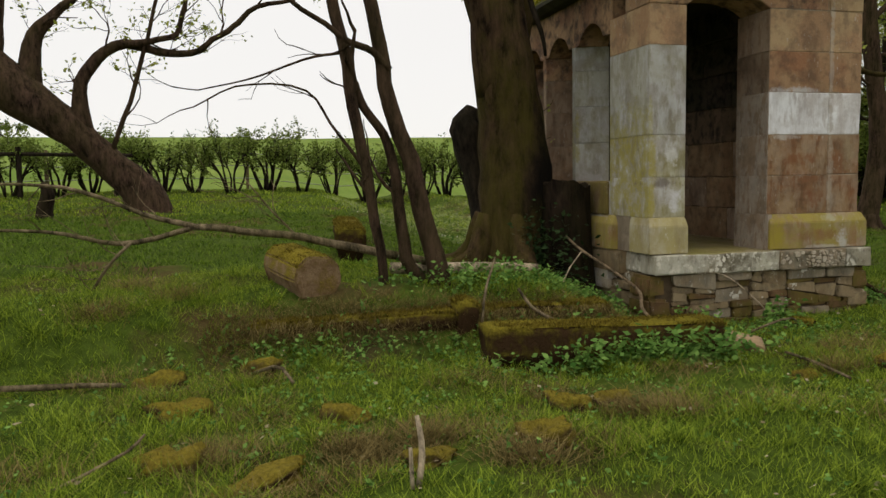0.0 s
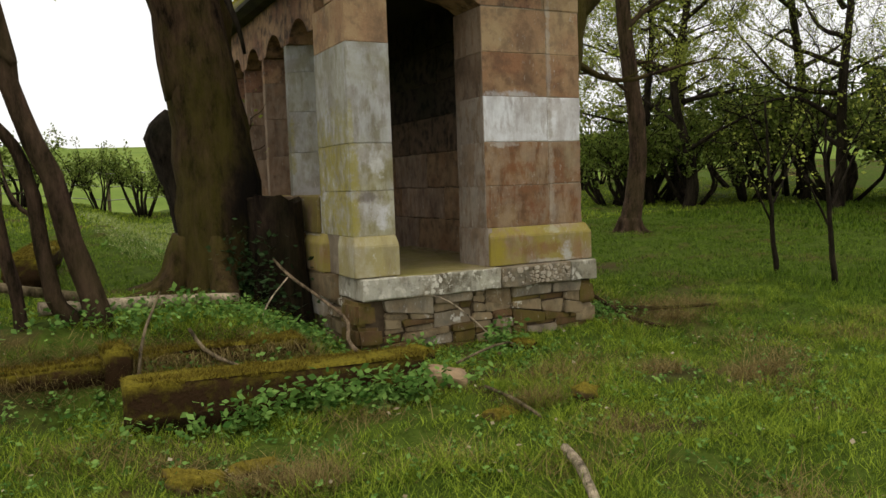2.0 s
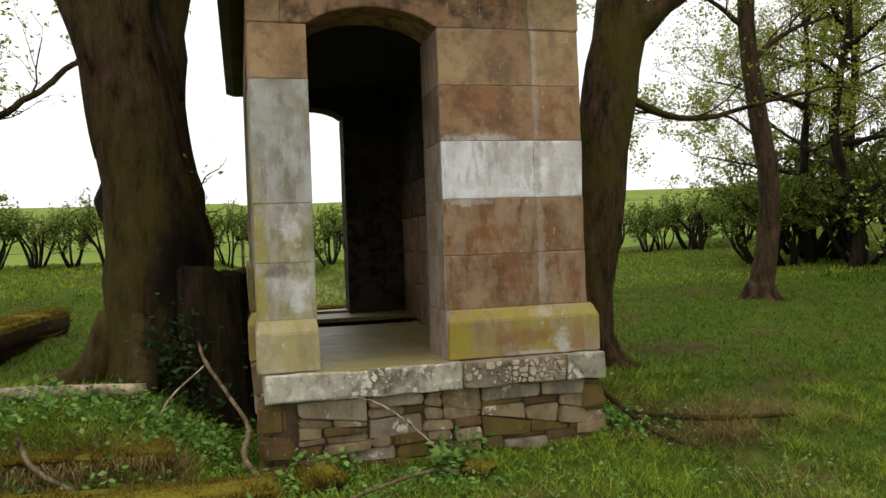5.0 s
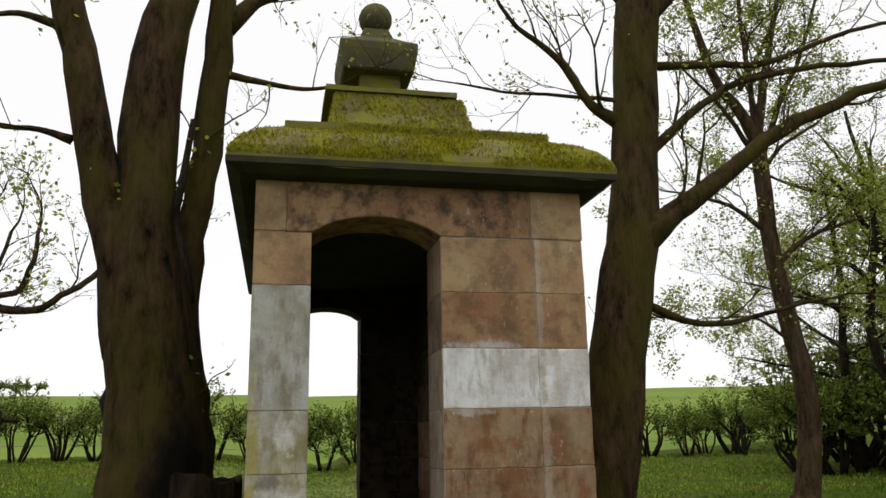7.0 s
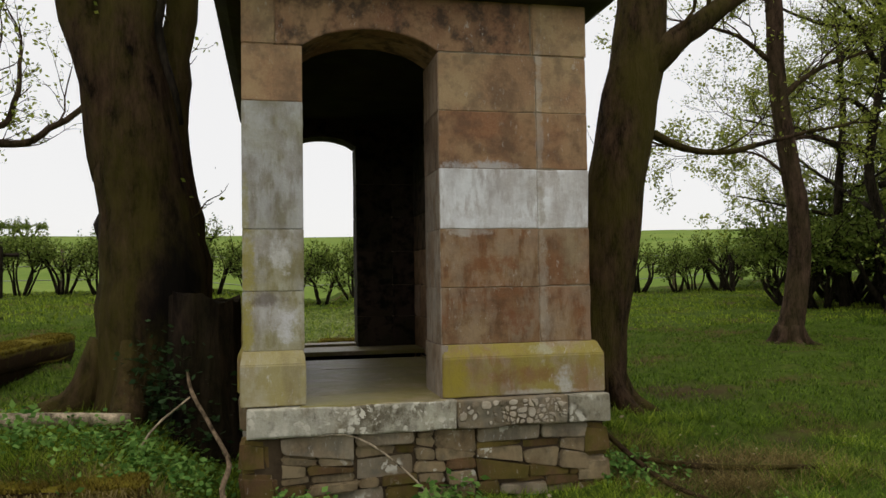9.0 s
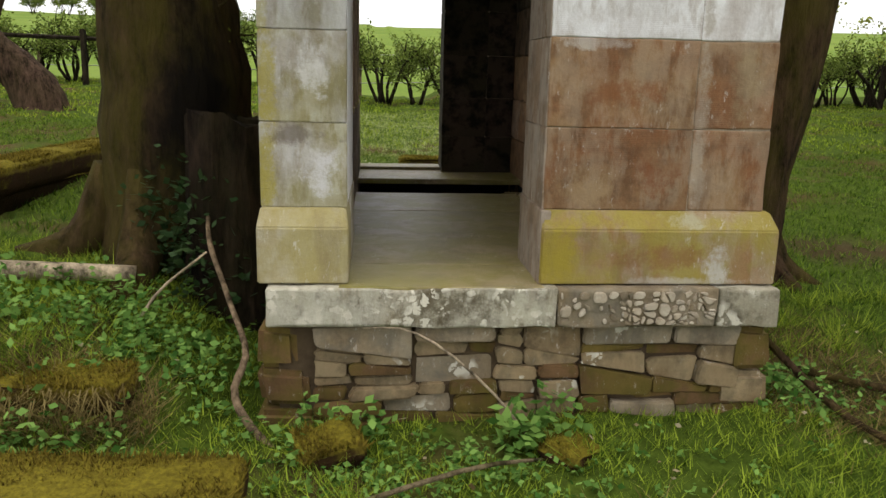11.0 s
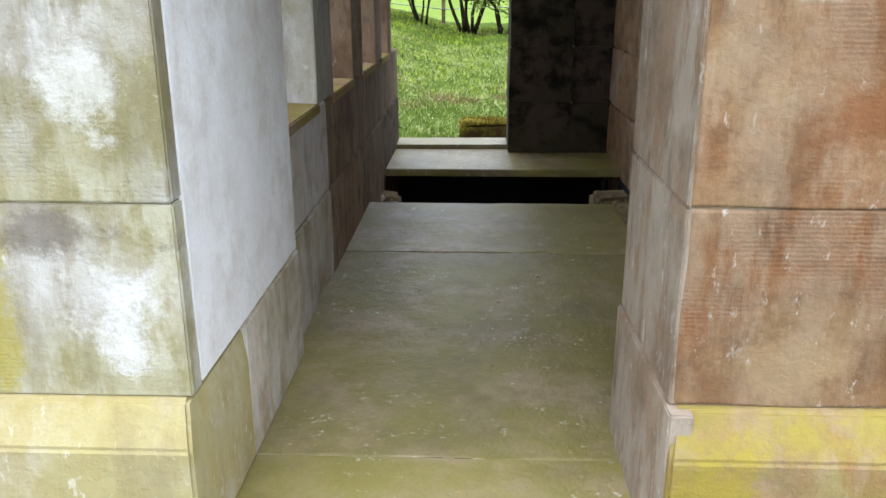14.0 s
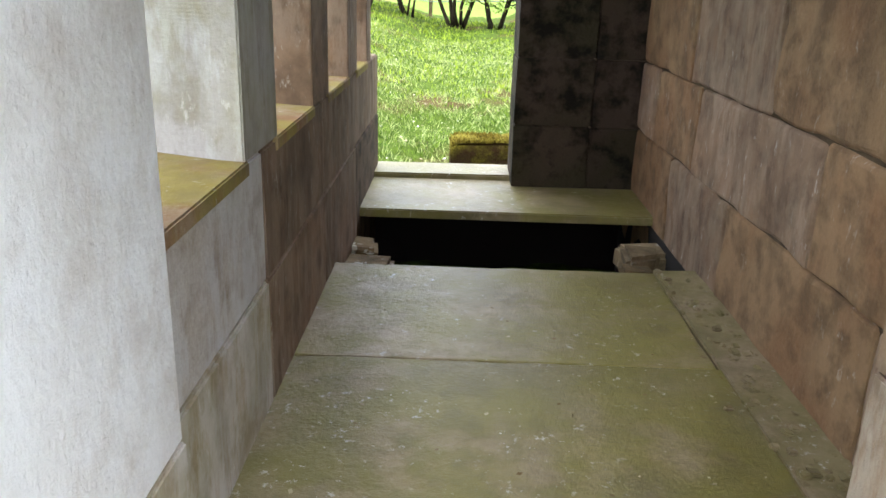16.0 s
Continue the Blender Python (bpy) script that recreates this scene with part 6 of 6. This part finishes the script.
tagged(soup("grass", blades(on_ground(right_), 0.03, 0.11, 0.005, 0.9, 5), False, GRASS_SHADE), "open meadow grass", "grass", kind="stuff")
# dead grass hanging over the sunken kerbs and in bare patches
dry = np.concatenate([np.stack([rngn.uniform(-0.2, 2.95, 9000), rngn.normal(5.50, 0.11, 9000)], 1), np.stack([rngn.uniform(5.4, 7.2, 2500), rngn.normal(5.75, 0.25, 2500)], 1)])
dry = dry[(dry[:, 0] < X0 - 0.05) | (dry[:, 0] > X1 + 0.08)]
bare = [(float(a), float(b_)) for a, b_ in rngn.uniform((-2.2, 1.8), (8.0, 5.2), (26, 2))]
for cx, cy in bare + [(0.3, 3.1), (0.65, 3.3), (1.25, 3.6), (1.55, 3.2), (-0.4, 4.6), (2.9, 3.5), (4.2, 4.3), (5.2, 3.6), (4.6, 4.7), (6.0, 4.6), (0.1, 4.9), (5.8, 4.1), (3.4, 3.1)]:
    dry = np.concatenate([dry, np.stack([rngn.normal(cx, 0.16, 320), rngn.normal(cy, 0.12, 320)], 1)])
for cx, cy, r in ((-0.11, 3.52, 0.13), (0.56, 3.45, 0.10), (0.91, 3.5, 0.08), (1.28, 3.10, 0.10), (2.10, 3.75, 0.08), (2.28, 3.58, 0.07), (-0.75, 6.6, 0.13), (-0.4, 6.1, 0.10), (-0.9, 5.8, 0.12), (4.2, 4.55, 0.09), (4.9, 4.3, 0.10), (5.4, 3.9, 0.12), (6.2, 5.5, 0.12), (6.7, 5.9, 0.14), (3.8, 4.1, 0.08)):
    dry = np.concatenate([dry, np.stack([rngn.normal(cx, r, 750), rngn.normal(cy, r * 0.7, 750)], 1)])
tagged(soup("dead_grass", blades(on_ground(dry), 0.02, 0.11, 0.003, 2.2, 6), False, GRASS_DRY), "matted dead grass over sunken stones", "grass", kind="stuff")


hang = np.stack([rngn.uniform(0.1, 2.85, 2600), rngn.normal(5.44, 0.02, 2600), rngn.uniform(0.22, 0.36, 2600)], 1)
hb = blades(hang, 0.06, 0.16, 0.003, 0.8, 16).reshape(-1, 3, 3)
hb[:, 2, 2] = hang[:, 2] - rngn.uniform(0.04, 0.14, 2600)
hb[:, 2, 1] = hang[:, 1] - rngn.uniform(0.02, 0.08, 2600)
tagged(soup("dead_grass", hb.reshape(-1, 3), False, GRASS_DRY), "dead grass hanging over the sunken kerb stones", "grass", kind="stuff")


def herb_patch(cx, cy, sx, sy, n, size, height, label, seed, mt):
    r = np.random.default_rng(seed)
    p = np.stack([r.normal(cx, sx, n), r.normal(cy, sy, n)], 1)
    bad = ((p[:, 0] > X0 - 0.05) & (p[:, 0] < X1 + 0.08) & (p[:, 1] > Y0 - 0.12)) | ((p[:, 0] > 1.62) & (p[:, 0] < 3.38) & (p[:, 1] > 4.70) & (p[:, 1] < 5.03))
    p = p[~bad]
    g3_ = on_ground(p)
    pts = []
    for x, y, z in g3_:
        h = height * r.uniform(0.3, 1.0)
        for q in range(6):
            pts.append((x + r.normal(0, 0.018), y + r.normal(0, 0.018), z + h * (0.25 + 0.75 * q / 5)))
    tagged(soup("herb_patch", leaves(pts, size, seed, 0.55), True, mt), label, "plants", kind="stuff")


herb_patch(2.65, 4.66, 0.42, 0.07, 190, 0.055, 0.22, "dense nettles growing along the kerb stone", 1, HERB)
herb_patch(3.10, 4.60, 0.20, 0.08, 90, 0.06, 0.26, "dense nettles growing along the kerb stone", 2, HERB)
herb_patch(1.9, 5.95, 0.35, 0.18, 130, 0.05, 0.22, "nettles round the slim tree", 3, HERB)
herb_patch(2.75, 6.05, 0.28, 0.28, 260, 0.045, 0.14, "ground elder on the bank", 4, HERB)
herb_patch(4.45, 5.50, 0.10, 0.06, 36, 0.06, 0.26, "nettle clump against the footing", 5, HERB)
herb_patch(3.62, 5.52, 0.12, 0.05, 30, 0.05, 0.18, "small weeds against the footing", 6, HERB)
herb_patch(2.95, 6.65, 0.16, 0.12, 90, 0.06, 0.75, "dark ivy climbing between tree and stump", 7, IVY)
herb_patch(2.75, 6.72, 0.10, 0.06, 50, 0.06, 0.55, "dark ivy at the foot of the tree", 8, IVY)
herb_patch(5.65, 5.75, 0.14, 0.10, 70, 0.045, 0.18, "weeds beside the footing corner", 9, HERB)
herb_patch(0.5, 5.3, 0.5, 0.12, 120, 0.04, 0.10, "low weeds in front of the sunken kerb", 10, HERB)
herb_patch(2.2, 5.25, 0.5, 0.10, 120, 0.045, 0.12, "low weeds between the kerbs", 11, HERB)
herb_patch(3.9, 5.15, 0.4, 0.18, 170, 0.035, 0.08, "clover and low weeds before the doorway", 12, HERB)
herb_patch(0.9, 4.2, 1.2, 0.9, 420, 0.035, 0.07, "scattered low weeds in the grass", 13, HERB)
herb_patch(4.6, 3.8, 1.5, 0.9, 420, 0.035, 0.07, "scattered low weeds in the grass", 14, HERB)
herb_patch(4.0, 10.9, 0.8, 0.8, 200, 0.06, 0.06, "low weeds outside the back doorway", 15, HERB)

LITTER = leaf_mat("pale_leaf_litter", (0.16, 0.11, 0.05), (0.46, 0.40, 0.27), 0.8)
bits = scatter(-2.4, 8.0, 1.6, 7.0, 650)
tagged(soup("leaf_litter", leaves(on_ground(bits) + np.array([0, 0, 0.035]), 0.036, 44, 0.75), True, LITTER), "scattered pale dead leaves in the grass", "leaves", kind="stuff")
bits = np.stack([rngn.uniform(3.75, 4.75, 60), rngn.uniform(5.7, 8.1, 60), np.full(60, FLOOR + 0.004)], 1)
tagged(soup("floor_litter", leaves(bits, 0.016, 45, 0.97), True, LITTER), "tiny pale chips and leaf bits on the floor", "debris", kind="stuff")

# pale fallen petals and dead stalks in the short grass beyond the back doorway, grit on the floor
petals = rngn.uniform((2.0, 10.0), (6.6, 20.0), (700, 2))
tagged(soup("leaf_litter", leaves([(x, y, ground_z(x, y) + 0.045) for x, y in petals], 0.035, 91, 0.8), True, LITTER_PALE), "scattered pale fallen leaves in the grass", "leaf litter", kind="stuff")
back_dry = rngn.uniform((2.2, 9.9), (6.5, 21.0), (26000, 2))
tagged(soup("dead_grass", blades(on_ground(back_dry), 0.02, 0.06, 0.005, 1.6, 92), False, BACK_GRASS), "short pale trodden grass behind the back doorway", "grass", kind="stuff")
grit = np.concatenate([np.stack([rngn.normal(4.32, 0.11, 150), rngn.normal(6.68, 0.045, 150)], 1), rngn.uniform((3.75, 6.2), (4.78, 8.1), (110, 2))])
grit = grit[(grit[:, 0] > 3.70) & (grit[:, 0] < 4.78)]
tagged(soup("grit", leaves([(x, y, FLOOR + 0.004) for x, y in grit], 0.008, 93, 0.95), True, LITTER_PALE), "pale mortar dust and grit on the floor slabs", "grit", kind="stuff")
